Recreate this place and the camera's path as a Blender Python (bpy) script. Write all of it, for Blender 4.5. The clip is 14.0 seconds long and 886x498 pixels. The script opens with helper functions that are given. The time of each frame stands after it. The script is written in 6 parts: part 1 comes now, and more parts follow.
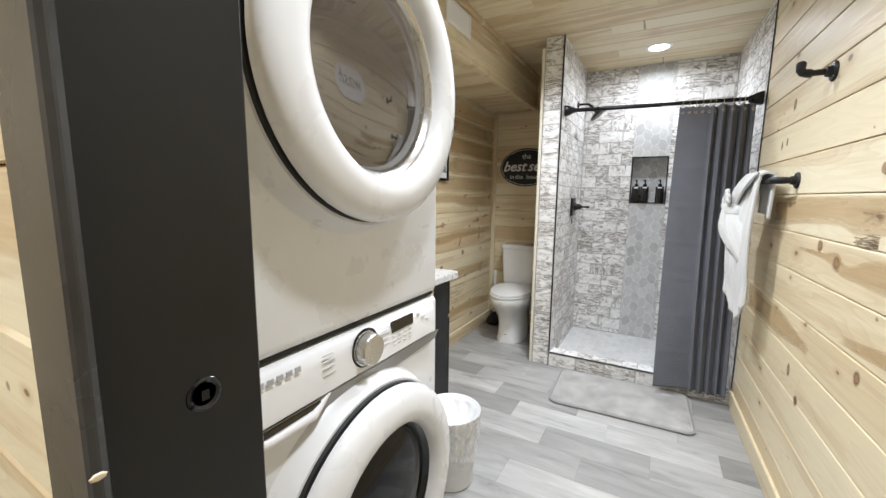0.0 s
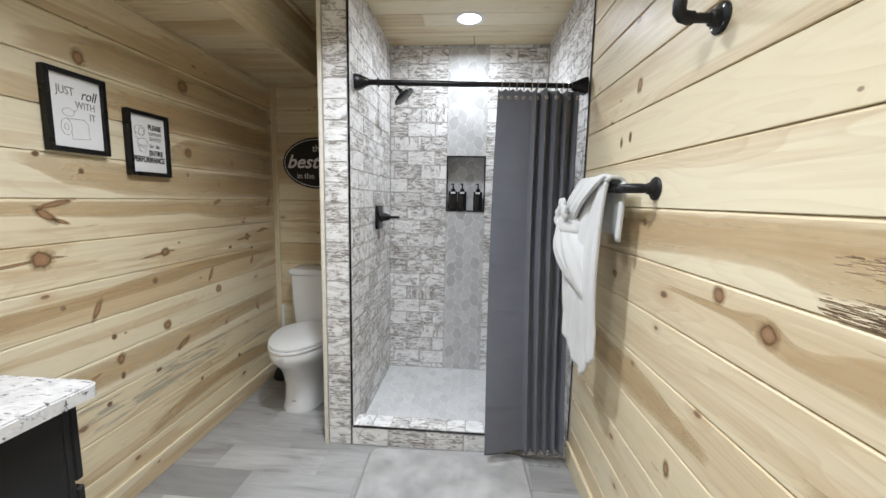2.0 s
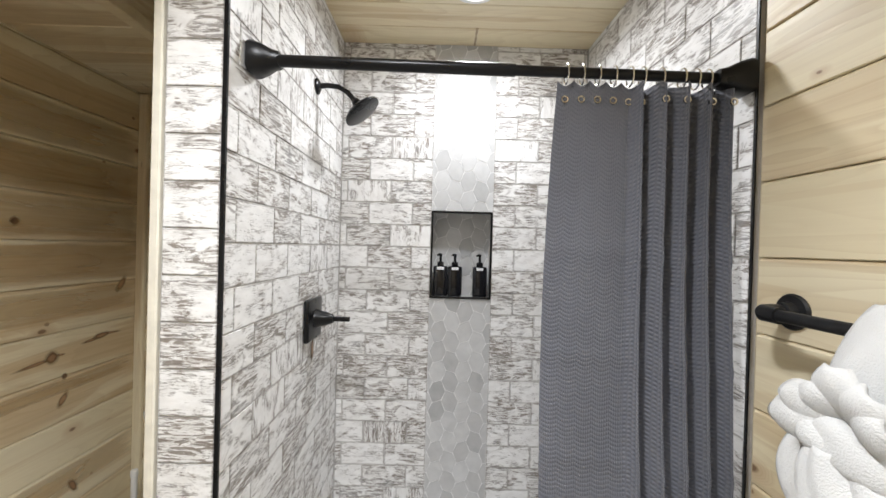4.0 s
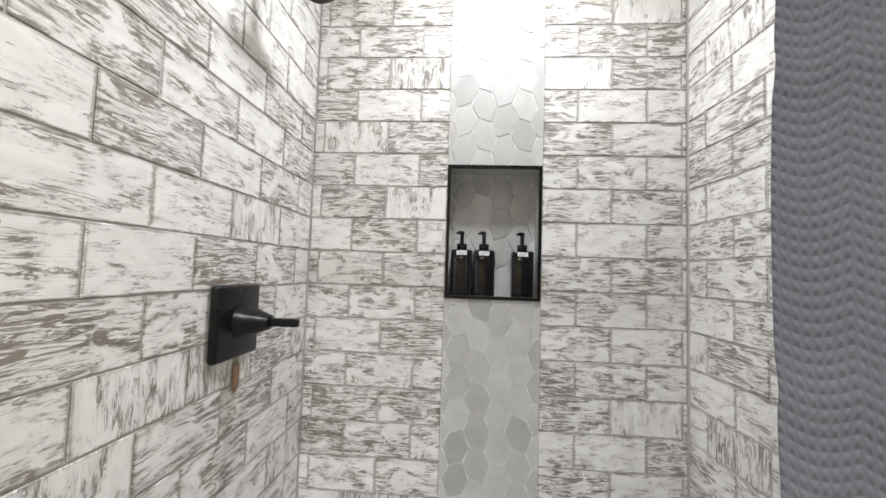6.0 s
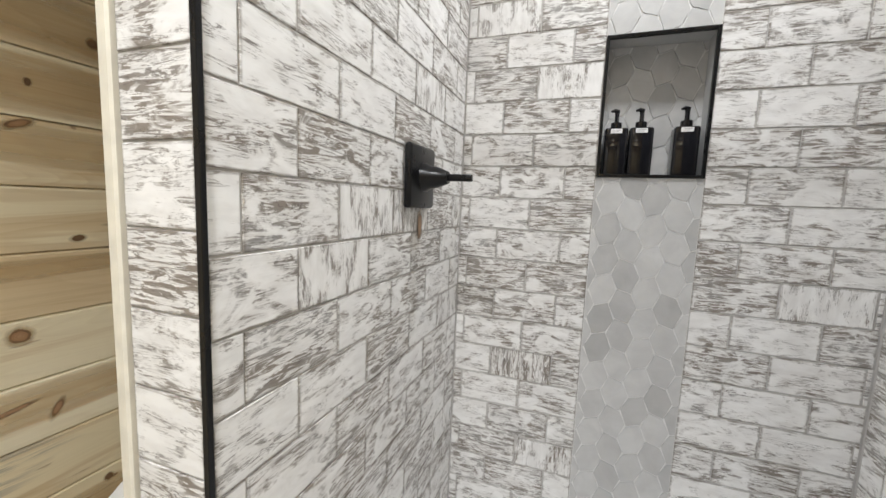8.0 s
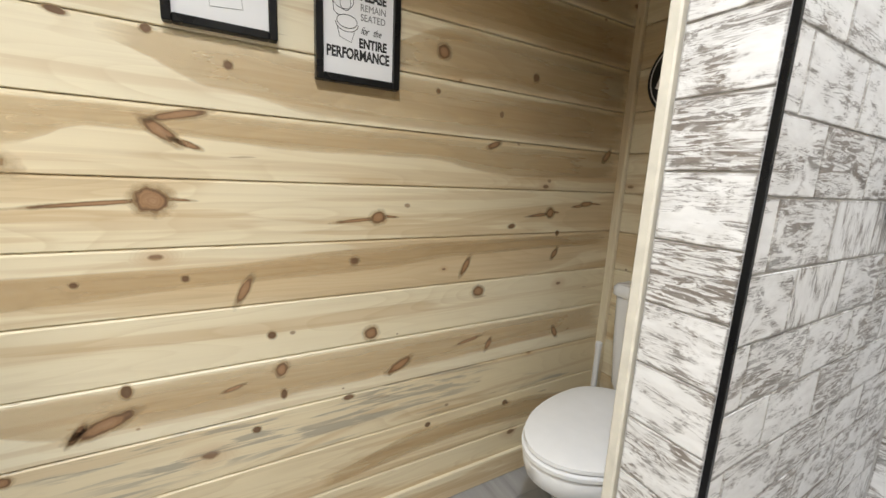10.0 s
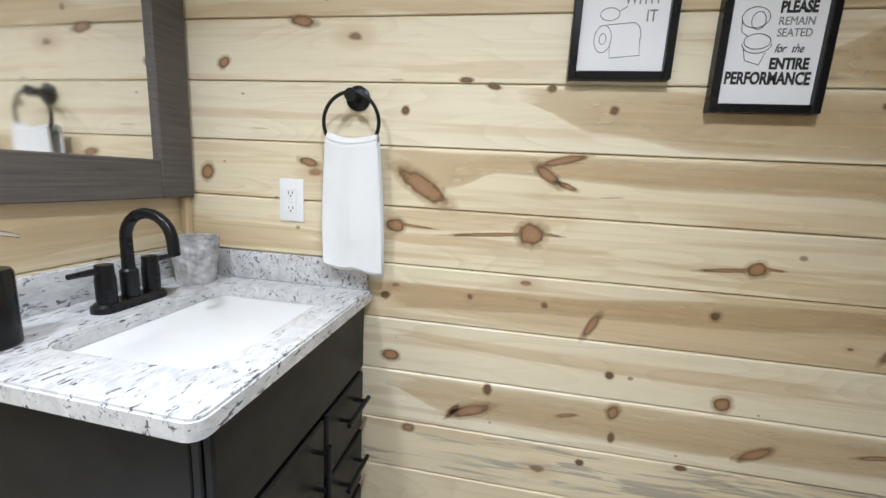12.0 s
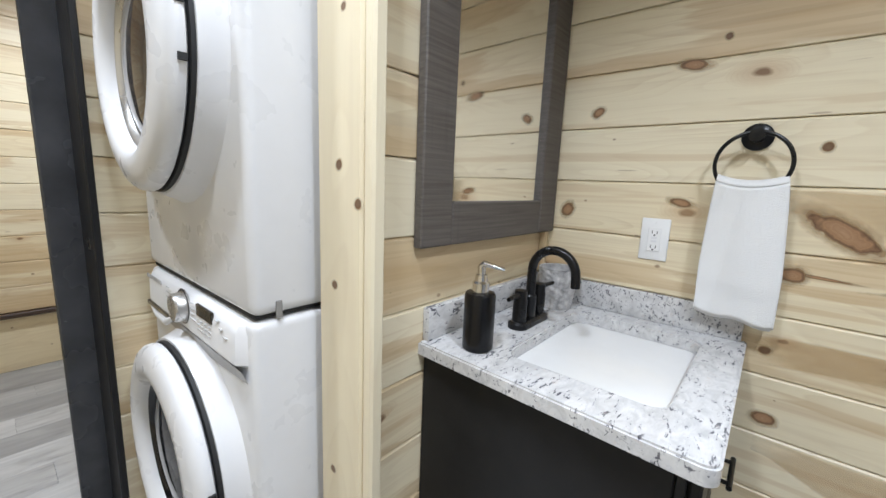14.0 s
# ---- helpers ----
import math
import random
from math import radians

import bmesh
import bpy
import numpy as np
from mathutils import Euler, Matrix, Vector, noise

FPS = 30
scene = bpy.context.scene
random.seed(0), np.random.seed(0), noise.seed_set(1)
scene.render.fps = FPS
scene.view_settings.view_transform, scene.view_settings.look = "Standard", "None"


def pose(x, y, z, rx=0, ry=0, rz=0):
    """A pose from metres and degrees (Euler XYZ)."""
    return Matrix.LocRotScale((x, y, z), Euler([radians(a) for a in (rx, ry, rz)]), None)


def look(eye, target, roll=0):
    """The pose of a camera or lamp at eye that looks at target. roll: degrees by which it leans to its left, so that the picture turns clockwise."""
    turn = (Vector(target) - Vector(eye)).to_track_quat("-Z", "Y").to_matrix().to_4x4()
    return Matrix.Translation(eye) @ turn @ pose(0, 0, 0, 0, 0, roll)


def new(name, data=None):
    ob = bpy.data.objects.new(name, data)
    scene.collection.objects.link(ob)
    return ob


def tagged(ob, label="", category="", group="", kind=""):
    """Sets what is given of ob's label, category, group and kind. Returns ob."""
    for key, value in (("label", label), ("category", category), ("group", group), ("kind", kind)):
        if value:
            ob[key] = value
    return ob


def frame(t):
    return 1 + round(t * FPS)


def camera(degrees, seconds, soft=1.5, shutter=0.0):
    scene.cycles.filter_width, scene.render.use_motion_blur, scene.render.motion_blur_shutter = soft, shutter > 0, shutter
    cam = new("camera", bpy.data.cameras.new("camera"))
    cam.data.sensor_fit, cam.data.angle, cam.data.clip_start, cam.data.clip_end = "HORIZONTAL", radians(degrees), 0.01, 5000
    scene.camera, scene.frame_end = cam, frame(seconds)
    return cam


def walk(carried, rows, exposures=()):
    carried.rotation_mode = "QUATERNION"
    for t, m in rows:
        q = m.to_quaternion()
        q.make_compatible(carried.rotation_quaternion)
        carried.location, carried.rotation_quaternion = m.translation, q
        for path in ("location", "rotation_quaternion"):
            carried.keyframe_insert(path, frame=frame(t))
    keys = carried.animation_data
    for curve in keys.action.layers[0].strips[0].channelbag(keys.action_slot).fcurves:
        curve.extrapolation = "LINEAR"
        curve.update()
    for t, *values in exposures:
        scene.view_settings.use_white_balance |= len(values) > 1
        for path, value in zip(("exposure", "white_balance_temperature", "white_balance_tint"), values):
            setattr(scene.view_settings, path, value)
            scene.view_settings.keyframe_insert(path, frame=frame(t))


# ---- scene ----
cam = camera(97.8, 14.0)
PATH = [
    (0, (0.007, 0.128, 1.243), (-0.954, 1.861, 0.968), 0.7),
    (0.5, (0.018, 0.332, 1.268), (-0.665, 2.192, 0.995), 0.7),
    (1, (0.004, 0.558, 1.263), (-0.452, 2.486, 0.993), 0.9),
    (1.5, (-0.031, 0.802, 1.284), (-0.307, 2.765, 1.018), 1.1),
    (2, (-0.03, 1.067, 1.279), (-0.18, 3.045, 1.025), 1.1),
    (2.5, (-0.054, 1.335, 1.301), (-0.121, 3.319, 1.061), 1.1),
    (3, (-0.136, 1.615, 1.362), (-0.158, 3.605, 1.17), 1.4),
    (3.5, (-0.167, 1.866, 1.408), (-0.16, 3.863, 1.305), 1.5),
    (3.7, (-0.176, 1.965, 1.428), (-0.161, 3.964, 1.364), 1.6),
    (5.8, (-0.162, 2.694, 1.296), (-0.279, 4.687, 1.418), 1.8),
    (6, (-0.16, 2.707, 1.275), (-0.287, 4.7, 1.386), 1.8),
    (6.5, (-0.149, 2.708, 1.225), (-0.346, 4.697, 1.28), 1.9),
    (7, (-0.165, 2.68, 1.16), (-0.446, 4.659, 1.109), 2.1),
    (7.2, (-0.17, 2.665, 1.136), (-0.497, 4.636, 1.029), 2.1),
    (9.3, (-0.374, 2.455, 1.09), (-1.779, 3.831, 0.724), 2.2),
    (9.5, (-0.375, 2.423, 1.101), (-1.879, 3.69, 0.737), 2.4),
    (10, (-0.407, 2.352, 1.136), (-2.116, 3.323, 0.769), 2.7),
    (10.5, (-0.477, 2.311, 1.16), (-2.331, 2.961, 0.784), 2.9),
    (11, (-0.499, 2.268, 1.16), (-2.439, 2.576, 0.787), 3.1),
    (11.5, (-0.488, 2.205, 1.164), (-2.454, 2.171, 0.799), 3.1),
    (12, (-0.462, 2.157, 1.181), (-2.403, 1.833, 0.826), 3.1),
    (12.5, (-0.43, 2.093, 1.194), (-2.315, 1.519, 0.85), 3.2),
    (13, (-0.392, 1.999, 1.208), (-2.198, 1.205, 0.877), 3.2),
    (13.5, (-0.351, 1.916, 1.216), (-2.024, 0.871, 0.888), 2.7),
    (14, (-0.243, 1.808, 1.233), (-1.752, 0.54, 0.896), 2.4),
]
LIGHT = [  # seconds, stops, kelvin, tint
    (0.0, 0.16, 6100, 10),
    (1.0, -0.06, 6050, 10),
    (1.5, -0.12, 6020, 10),
    (2.5, 0.08, 6050, 10),
    (3.7, 0.20, 6280, 11),
    (6.0, 0.15, 6420, 10),
    (7.2, 0.22, 6420, 10),
    (9.5, 0.2, 6400, 10),
    (10.0, 0.22, 6350, 10),
    (10.5, 0.27, 5700, 10),
    (11.0, 0.23, 5750, 10),
    (12.5, 0.09, 5780, 10),
    (14.0, -0.14, 5770, 10),
]
walk(cam, [(t, look(eye, target, roll)) for t, eye, target, roll in PATH], LIGHT)

# ---- world and lamps ----
world = bpy.data.worlds.new("night_outside")
scene.world = world
world.use_nodes = True
world.node_tree.nodes["Background"].inputs["Color"].default_value = (0.02, 0.022, 0.03, 1)
world.node_tree.nodes["Background"].inputs["Strength"].default_value = 0.2

XL, XR, YB, CEIL = -1.437, 0.505, 3.81, 2.31     # left wall, right wall, shower back, ceiling
YM, YT = 1.235, 3.73                             # mirror wall, wall behind the toilet
SXL, SXR, SYF = -0.622, 0.445, 2.90              # shower inner left, inner right, front
BED_Y = -1.56

# Only the shower lamp is known; the other four are added, unseen fixtures.
LAMPS = (  # x, y, watts
    (-0.083, 3.43, 8.3),
    (-0.42, 2.30, 15.0),
    (-0.28, 1.50, 11.0),
    (0.0, 0.62, 10.6),
    (-0.6, -0.75, 24.0),
)


# ---- materials ----
def nodes_of(name):
    m = bpy.data.materials.new(name)
    m.use_nodes = True
    nt = m.node_tree
    bs = nt.nodes["Principled BSDF"]

    def n(kind, **kw):
        nd = nt.nodes.new(kind)
        for k, v in kw.items():
            nd.inputs[k].default_value = v
        return nd

    def ln(a, b):
        nt.links.new(a, b)
    return m, nt, bs, n, ln


def ramp(nt, src, stops):
    r = nt.nodes.new("ShaderNodeValToRGB")
    el = r.color_ramp.elements
    while len(el) > 1:
        el.remove(el[-1])
    el[0].position, el[0].color = stops[0][0], (*stops[0][1], 1) if len(stops[0][1]) == 3 else stops[0][1]
    for p, c in stops[1:]:
        e = el.new(p)
        e.color = (*c, 1)
    nt.links.new(src, r.inputs["Fac"])
    return r.outputs["Color"]


def grey(v):
    return (v, v, v)


def mix(nt, fac, a, b, mode="MIX"):
    x = nt.nodes.new("ShaderNodeMix")
    x.data_type, x.blend_type = "RGBA", mode
    if isinstance(fac, (int, float)):
        x.inputs[0].default_value = fac
    else:
        nt.links.new(fac, x.inputs[0])
    for i, v in ((6, a), (7, b)):
        if isinstance(v, tuple):
            x.inputs[i].default_value = (*v, 1)
        else:
            nt.links.new(v, x.inputs[i])
    return x.outputs[2]


def math2(nt, op, a, b=None):
    x = nt.nodes.new("ShaderNodeMath")
    x.operation = op
    for i, v in ((0, a), (1, b)):
        if v is None:
            continue
        if isinstance(v, (int, float)):
            x.inputs[i].default_value = v
        else:
            nt.links.new(v, x.inputs[i])
    return x.outputs[0]


def scaled(nt, vec, s, off=None):
    x = nt.nodes.new("ShaderNodeMapping")
    nt.links.new(vec, x.inputs["Vector"])
    x.inputs["Scale"].default_value = s
    if off is not None:
        nt.links.new(off, x.inputs["Location"])
    return x.outputs["Vector"]


def noise_tex(nt, vec, scale, detail=3.0, rough=0.55, dist=0.0):
    x = nt.nodes.new("ShaderNodeTexNoise")
    nt.links.new(vec, x.inputs["Vector"])
    x.inputs["Scale"].default_value, x.inputs["Detail"].default_value = scale, detail
    x.inputs["Roughness"].default_value, x.inputs["Distortion"].default_value = rough, dist
    return x.outputs["Fac"]


def bump(nt, bs, height, strength=0.2, dist=0.002):
    b = nt.nodes.new("ShaderNodeBump")
    b.inputs["Strength"].default_value, b.inputs["Distance"].default_value = strength, dist
    nt.links.new(height, b.inputs["Height"])
    nt.links.new(b.outputs["Normal"], bs.inputs["Normal"])


def random_offset(nt, island=False):
    if island:
        g = nt.nodes.new("ShaderNodeNewGeometry")
        r = g.outputs["Random Per Island"]
    else:
        r = nt.nodes.new("ShaderNodeObjectInfo").outputs["Random"]
    c = nt.nodes.new("ShaderNodeCombineXYZ")
    nt.links.new(math2(nt, "MULTIPLY", r, 71.3), c.inputs[0])
    nt.links.new(math2(nt, "MULTIPLY", r, 37.7), c.inputs[1])
    nt.links.new(math2(nt, "MULTIPLY", r, 53.9), c.inputs[2])
    return r, c.outputs[0]


def plain(name, col, rough=0.45, metal=0.0, vary=0.08, scale=18.0, bumpy=0.04, coat=0.0, spec=0.5):
    """A material of one colour with slight mottling and fine relief."""
    m, nt, bs, n, ln = nodes_of(name)
    tc = n("ShaderNodeTexCoord").outputs["Object"]
    f = noise_tex(nt, tc, scale, 4)
    lo, hi = tuple(c * (1 - vary) for c in col), tuple(min(1, c * (1 + vary)) for c in col)
    ln(ramp(nt, f, [(0.3, lo), (0.7, hi)]), bs.inputs["Base Color"])
    ln(ramp(nt, noise_tex(nt, tc, scale * 0.6, 3), [(0.3, grey(max(0.02, rough - 0.06))), (0.7, grey(min(1, rough + 0.06)))]), bs.inputs["Roughness"])
    bs.inputs["Metallic"].default_value = metal
    bs.inputs["Coat Weight"].default_value = coat
    bs.inputs["Specular IOR Level"].default_value = spec
    if bumpy:
        bump(nt, bs, noise_tex(nt, tc, scale * 8, 3), bumpy, 0.001)
    return m


def pine(name, along=0, across=2, island=False, knots=True, pale=1.0, stain=False, heartwood=1.0):
    """Clear-coated knotty pine; grain along one axis of the piece."""
    m, nt, bs, n, ln = nodes_of(name)
    tc = n("ShaderNodeTexCoord").outputs["Object"]
    r, off = random_offset(nt, island)

    def sc(a, b):
        s = [b * 0.6] * 3
        s[along], s[across] = a, b
        return tuple(s)
    base = scaled(nt, tc, (1, 1, 1), off)
    # knots sit in stretched cells, most of them empty
    axes, vk2 = nt.nodes.new("ShaderNodeSeparateXYZ"), nt.nodes.new("ShaderNodeCombineXYZ")
    ln(base, axes.inputs[0])
    ln(math2(nt, "MULTIPLY", axes.outputs[along], 2.9), vk2.inputs[0])
    ln(math2(nt, "MULTIPLY", axes.outputs[across], 5.6), vk2.inputs[1])
    vk = vk2.outputs[0]
    vor = nt.nodes.new("ShaderNodeTexVoronoi")
    vor.voronoi_dimensions = "2D"
    vor.inputs["Scale"].default_value = 1.0
    vor.inputs["Randomness"].default_value = 1.0
    ln(vk, vor.inputs["Vector"])
    sep = nt.nodes.new("ShaderNodeSeparateColor")
    ln(vor.outputs["Color"], sep.inputs["Color"])
    present = math2(nt, "GREATER_THAN", sep.outputs[0], 0.70 if knots else 2.0)
    size = math2(nt, "MULTIPLY_ADD", sep.outputs[1], 0.055)
    size.node.inputs[2].default_value = 0.018
    wob = noise_tex(nt, scaled(nt, base, sc(30, 40)), 1.0, 2)
    dk = math2(nt, "ADD", vor.outputs["Distance"], math2(nt, "MULTIPLY", math2(nt, "SUBTRACT", wob, 0.5), 0.05))
    rel = math2(nt, "DIVIDE", dk, size)
    core = math2(nt, "MULTIPLY", ramp(nt, rel, [(0.55, grey(1)), (1.0, grey(0))]), present)
    halo = math2(nt, "MULTIPLY", ramp(nt, math2(nt, "MULTIPLY", rel, 0.3), [(0.2, grey(1)), (0.95, grey(0))]), present)
    swirl = math2(nt, "MULTIPLY", halo, 0.22)
    # growth bands
    slow = noise_tex(nt, scaled(nt, base, sc(0.75, 6.0)), 1.0, 2.0, 0.45, 0.25)
    bands = math2(nt, "ADD", slow, swirl)
    lines = math2(nt, "FRACT", math2(nt, "MULTIPLY", bands, 24.0))
    rings = ramp(nt, lines, [(0.0, grey(0.0)), (0.62, grey(0.35)), (0.93, grey(1.0)), (1.0, grey(0.0))])
    board = math2(nt, "FRACT", math2(nt, "MULTIPLY", r, 13.0))
    hn = math2(nt, "ADD", noise_tex(nt, scaled(nt, base, sc(0.5, 6.0)), 1.2, 3.0, 0.5, 0.7), math2(nt, "MULTIPLY", math2(nt, "SUBTRACT", board, 0.5), 0.15))
    heart = ramp(nt, hn, [(0.535, grey(0)), (0.552, grey(0.62)), (0.62, grey(0.8)), (0.72, grey(1))])
    # small pin knots
    vp2 = nt.nodes.new("ShaderNodeCombineXYZ")
    ln(math2(nt, "MULTIPLY", axes.outputs[along], 6.5), vp2.inputs[0])
    ln(math2(nt, "MULTIPLY", axes.outputs[across], 9.0), vp2.inputs[1])
    pin = nt.nodes.new("ShaderNodeTexVoronoi")
    pin.voronoi_dimensions = "2D"
    pin.inputs["Scale"].default_value = 1.0
    ln(vp2.outputs[0], pin.inputs["Vector"])
    psep = nt.nodes.new("ShaderNodeSeparateColor")
    ln(pin.outputs["Color"], psep.inputs["Color"])
    psize = math2(nt, "MULTIPLY_ADD", psep.outputs[1], 0.05)
    psize.node.inputs[2].default_value = 0.022
    prel = math2(nt, "DIVIDE", math2(nt, "ADD", pin.outputs["Distance"], math2(nt, "MULTIPLY", math2(nt, "SUBTRACT", wob, 0.5), 0.06)), psize)
    pins = math2(nt, "MULTIPLY", ramp(nt, prel, [(0.5, grey(1)), (1.1, grey(0))]), math2(nt, "GREATER_THAN", psep.outputs[0], 0.87))
    fine = noise_tex(nt, scaled(nt, base, sc(5, 260)), 1.0, 3)
    streaky = ramp(nt, noise_tex(nt, scaled(nt, base, sc(1.3, 62)), 1.0, 4, 0.62, 0.5), [(0.50, grey(0)), (0.56, grey(0.6)), (0.68, grey(1))])
    streaky = math2(nt, "MULTIPLY", streaky, ramp(nt, hn, [(0.38, grey(0.12)), (0.50, grey(0.55)), (0.60, grey(1))]))
    k = pale
    col = mix(nt, r, (0.81 * k, 0.737 * k, 0.545 * k), (0.745 * k, 0.642 * k, 0.428 * k))
    col = mix(nt, math2(nt, "MULTIPLY", heart, 0.80 * heartwood), col, (0.56 * k, 0.405 * k, 0.215 * k))
    col = mix(nt, math2(nt, "MULTIPLY", streaky, 0.30 * (0.4 + 0.6 * heartwood)), col, (0.36 * k, 0.235 * k, 0.115 * k))
    col = mix(nt, math2(nt, "MULTIPLY", math2(nt, "MULTIPLY", rings, ramp(nt, hn, [(0.40, grey(0.35)), (0.56, grey(1))])), 0.30), col, (0.47 * k, 0.335 * k, 0.17 * k))
    col = mix(nt, math2(nt, "MULTIPLY", fine, 0.22), col, (0.62 * k, 0.51 * k, 0.35 * k))
    col = mix(nt, math2(nt, "MULTIPLY", halo, 0.42), col, (0.44, 0.25, 0.11))
    col = mix(nt, math2(nt, "MULTIPLY", core, 0.85), col, (0.17, 0.085, 0.04))
    col = mix(nt, math2(nt, "MULTIPLY", pins, 0.75), col, (0.20, 0.11, 0.055))
    if heartwood < 0.5:
        col = mix(nt, math2(nt, "MULTIPLY", math2(nt, "SUBTRACT", 1.0, math2(nt, "MAXIMUM", pins, core)), 0.55), col, (0.74, 0.675, 0.51))
    # narrow tan streaks
    tan = ramp(nt, noise_tex(nt, scaled(nt, base, sc(0.7, 17)), 1.0, 3, 0.55, 0.5), [(0.58, grey(0)), (0.615, grey(0.8)), (0.70, grey(1))])
    col = mix(nt, math2(nt, "MULTIPLY", tan, 0.36 * heartwood), col, (0.50 * k, 0.34 * k, 0.17 * k))
    # a few short dark checks
    chk = ramp(nt, noise_tex(nt, scaled(nt, base, sc(6, 55)), 1.0, 2), [(0.735, grey(0)), (0.76, grey(1))])
    col = mix(nt, math2(nt, "MULTIPLY", chk, 0.55), col, (0.30, 0.20, 0.12))
    if stain:
        blue = math2(nt, "MULTIPLY", ramp(nt, noise_tex(nt, scaled(nt, base, sc(4, 60)), 1.0, 4, 0.6, 0.6), [(0.50, grey(0)), (0.57, grey(1))]),
                     ramp(nt, noise_tex(nt, scaled(nt, base, sc(1.6, 9)), 1.0, 2), [(0.46, grey(0)), (0.56, grey(1))]))
        col = mix(nt, math2(nt, "MULTIPLY", blue, 0.65), col, (0.27, 0.25, 0.21))
    ln(col, bs.inputs["Base Color"])
    ln(ramp(nt, fine, [(0.3, grey(0.36)), (0.7, grey(0.5))]), bs.inputs["Roughness"])
    bump(nt, bs, mix(nt, 0.5, fine, rings), 0.12, 0.001)
    return m


def distressed_tile(name):
    """White-washed ceramic that imitates worn painted timber and brick."""
    m, nt, bs, n, ln = nodes_of(name)
    tc = n("ShaderNodeTexCoord").outputs["Object"]
    r, off = random_offset(nt)
    turn = math2(nt, "GREATER_THAN", math2(nt, "FRACT", math2(nt, "MULTIPLY", r, 17.0)), 0.91)
    rot = nt.nodes.new("ShaderNodeMapping")
    rot.inputs["Rotation"].default_value = (0, radians(90), 0)
    ln(tc, rot.inputs["Vector"])
    vm = nt.nodes.new("ShaderNodeMix")
    vm.data_type = "VECTOR"
    ln(turn, vm.inputs[0])
    ln(tc, vm.inputs[4])
    ln(rot.outputs[0], vm.inputs[5])
    base = scaled(nt, vm.outputs[1], (1, 1, 1), off)
    wear_amount = math2(nt, "FRACT", math2(nt, "MULTIPLY", r, 5.3))
    streak = noise_tex(nt, scaled(nt, base, (15, 40, 110)), 1.0, 6, 0.68, 1.3)
    fine = noise_tex(nt, scaled(nt, base, (26, 60, 260)), 1.0, 4, 0.65, 0.8)
    patch = noise_tex(nt, scaled(nt, base, (13, 20, 26)), 1.0, 4, 0.62, 0.9)
    amount = math2(nt, "ADD", patch, math2(nt, "MULTIPLY", math2(nt, "SUBTRACT", wear_amount, 0.60), 0.22))
    where = ramp(nt, amount, [(0.44, grey(0)), (0.53, grey(1))])
    wear = math2(nt, "MULTIPLY", where, ramp(nt, streak, [(0.50, grey(0)), (0.525, grey(1))]))
    wash = math2(nt, "MULTIPLY", ramp(nt, amount, [(0.36, grey(0)), (0.56, grey(1))]), ramp(nt, fine, [(0.36, grey(0)), (0.60, grey(1))]))
    ridge = math2(nt, "ABSOLUTE", math2(nt, "SUBTRACT", noise_tex(nt, scaled(nt, base, (8, 30, 75)), 1.0, 5, 0.6, 1.2), 0.5))
    scratch = math2(nt, "MULTIPLY", ramp(nt, ridge, [(0.006, grey(1)), (0.020, grey(0))]), ramp(nt, patch, [(0.44, grey(0.0)), (0.54, grey(1))]))
    hue = noise_tex(nt, scaled(nt, base, (5, 5, 9)), 1.0, 2)
    under = ramp(nt, hue, [(0.35, (0.29, 0.28, 0.27)), (0.52, (0.21, 0.175, 0.145)), (0.72, (0.33, 0.32, 0.31))])
    paint = ramp(nt, noise_tex(nt, scaled(nt, base, (16, 16, 50)), 1.0, 4), [(0.3, (0.74, 0.73, 0.715)), (0.6, (0.86, 0.855, 0.845))])
    col = mix(nt, math2(nt, "MULTIPLY", wash, 0.50), paint, (0.50, 0.48, 0.455))
    col = mix(nt, math2(nt, "MULTIPLY", wear, 0.94), col, under)
    col = mix(nt, math2(nt, "MULTIPLY", scratch, 0.8), col, (0.13, 0.11, 0.095))
    # chipped, darker rims
    gen = nt.nodes.new("ShaderNodeSeparateXYZ")
    ln(n("ShaderNodeTexCoord").outputs["Generated"], gen.inputs[0])
    ex = math2(nt, "ABSOLUTE", math2(nt, "SUBTRACT", gen.outputs[0], 0.5))
    ez = math2(nt, "ABSOLUTE", math2(nt, "SUBTRACT", gen.outputs[2], 0.5))
    rim_x = ramp(nt, math2(nt, "ADD", ex, math2(nt, "MULTIPLY", patch, 0.035)), [(0.490, grey(0)), (0.508, grey(1))])
    rim_z = ramp(nt, math2(nt, "ADD", ez, math2(nt, "MULTIPLY", patch, 0.09)), [(0.500, grey(0)), (0.530, grey(1))])
    chips = math2(nt, "MULTIPLY", math2(nt, "MAXIMUM", rim_x, rim_z), ramp(nt, streak, [(0.38, grey(0.1)), (0.55, grey(1))]))
    col = mix(nt, math2(nt, "MULTIPLY", chips, 0.75), col, (0.20, 0.175, 0.15))
    ln(col, bs.inputs["Base Color"])
    bs.inputs["Roughness"].default_value = 0.42
    bump(nt, bs, mix(nt, 0.6, math2(nt, "MAXIMUM", wear, chips), scratch), -0.55, 0.0015)
    return m


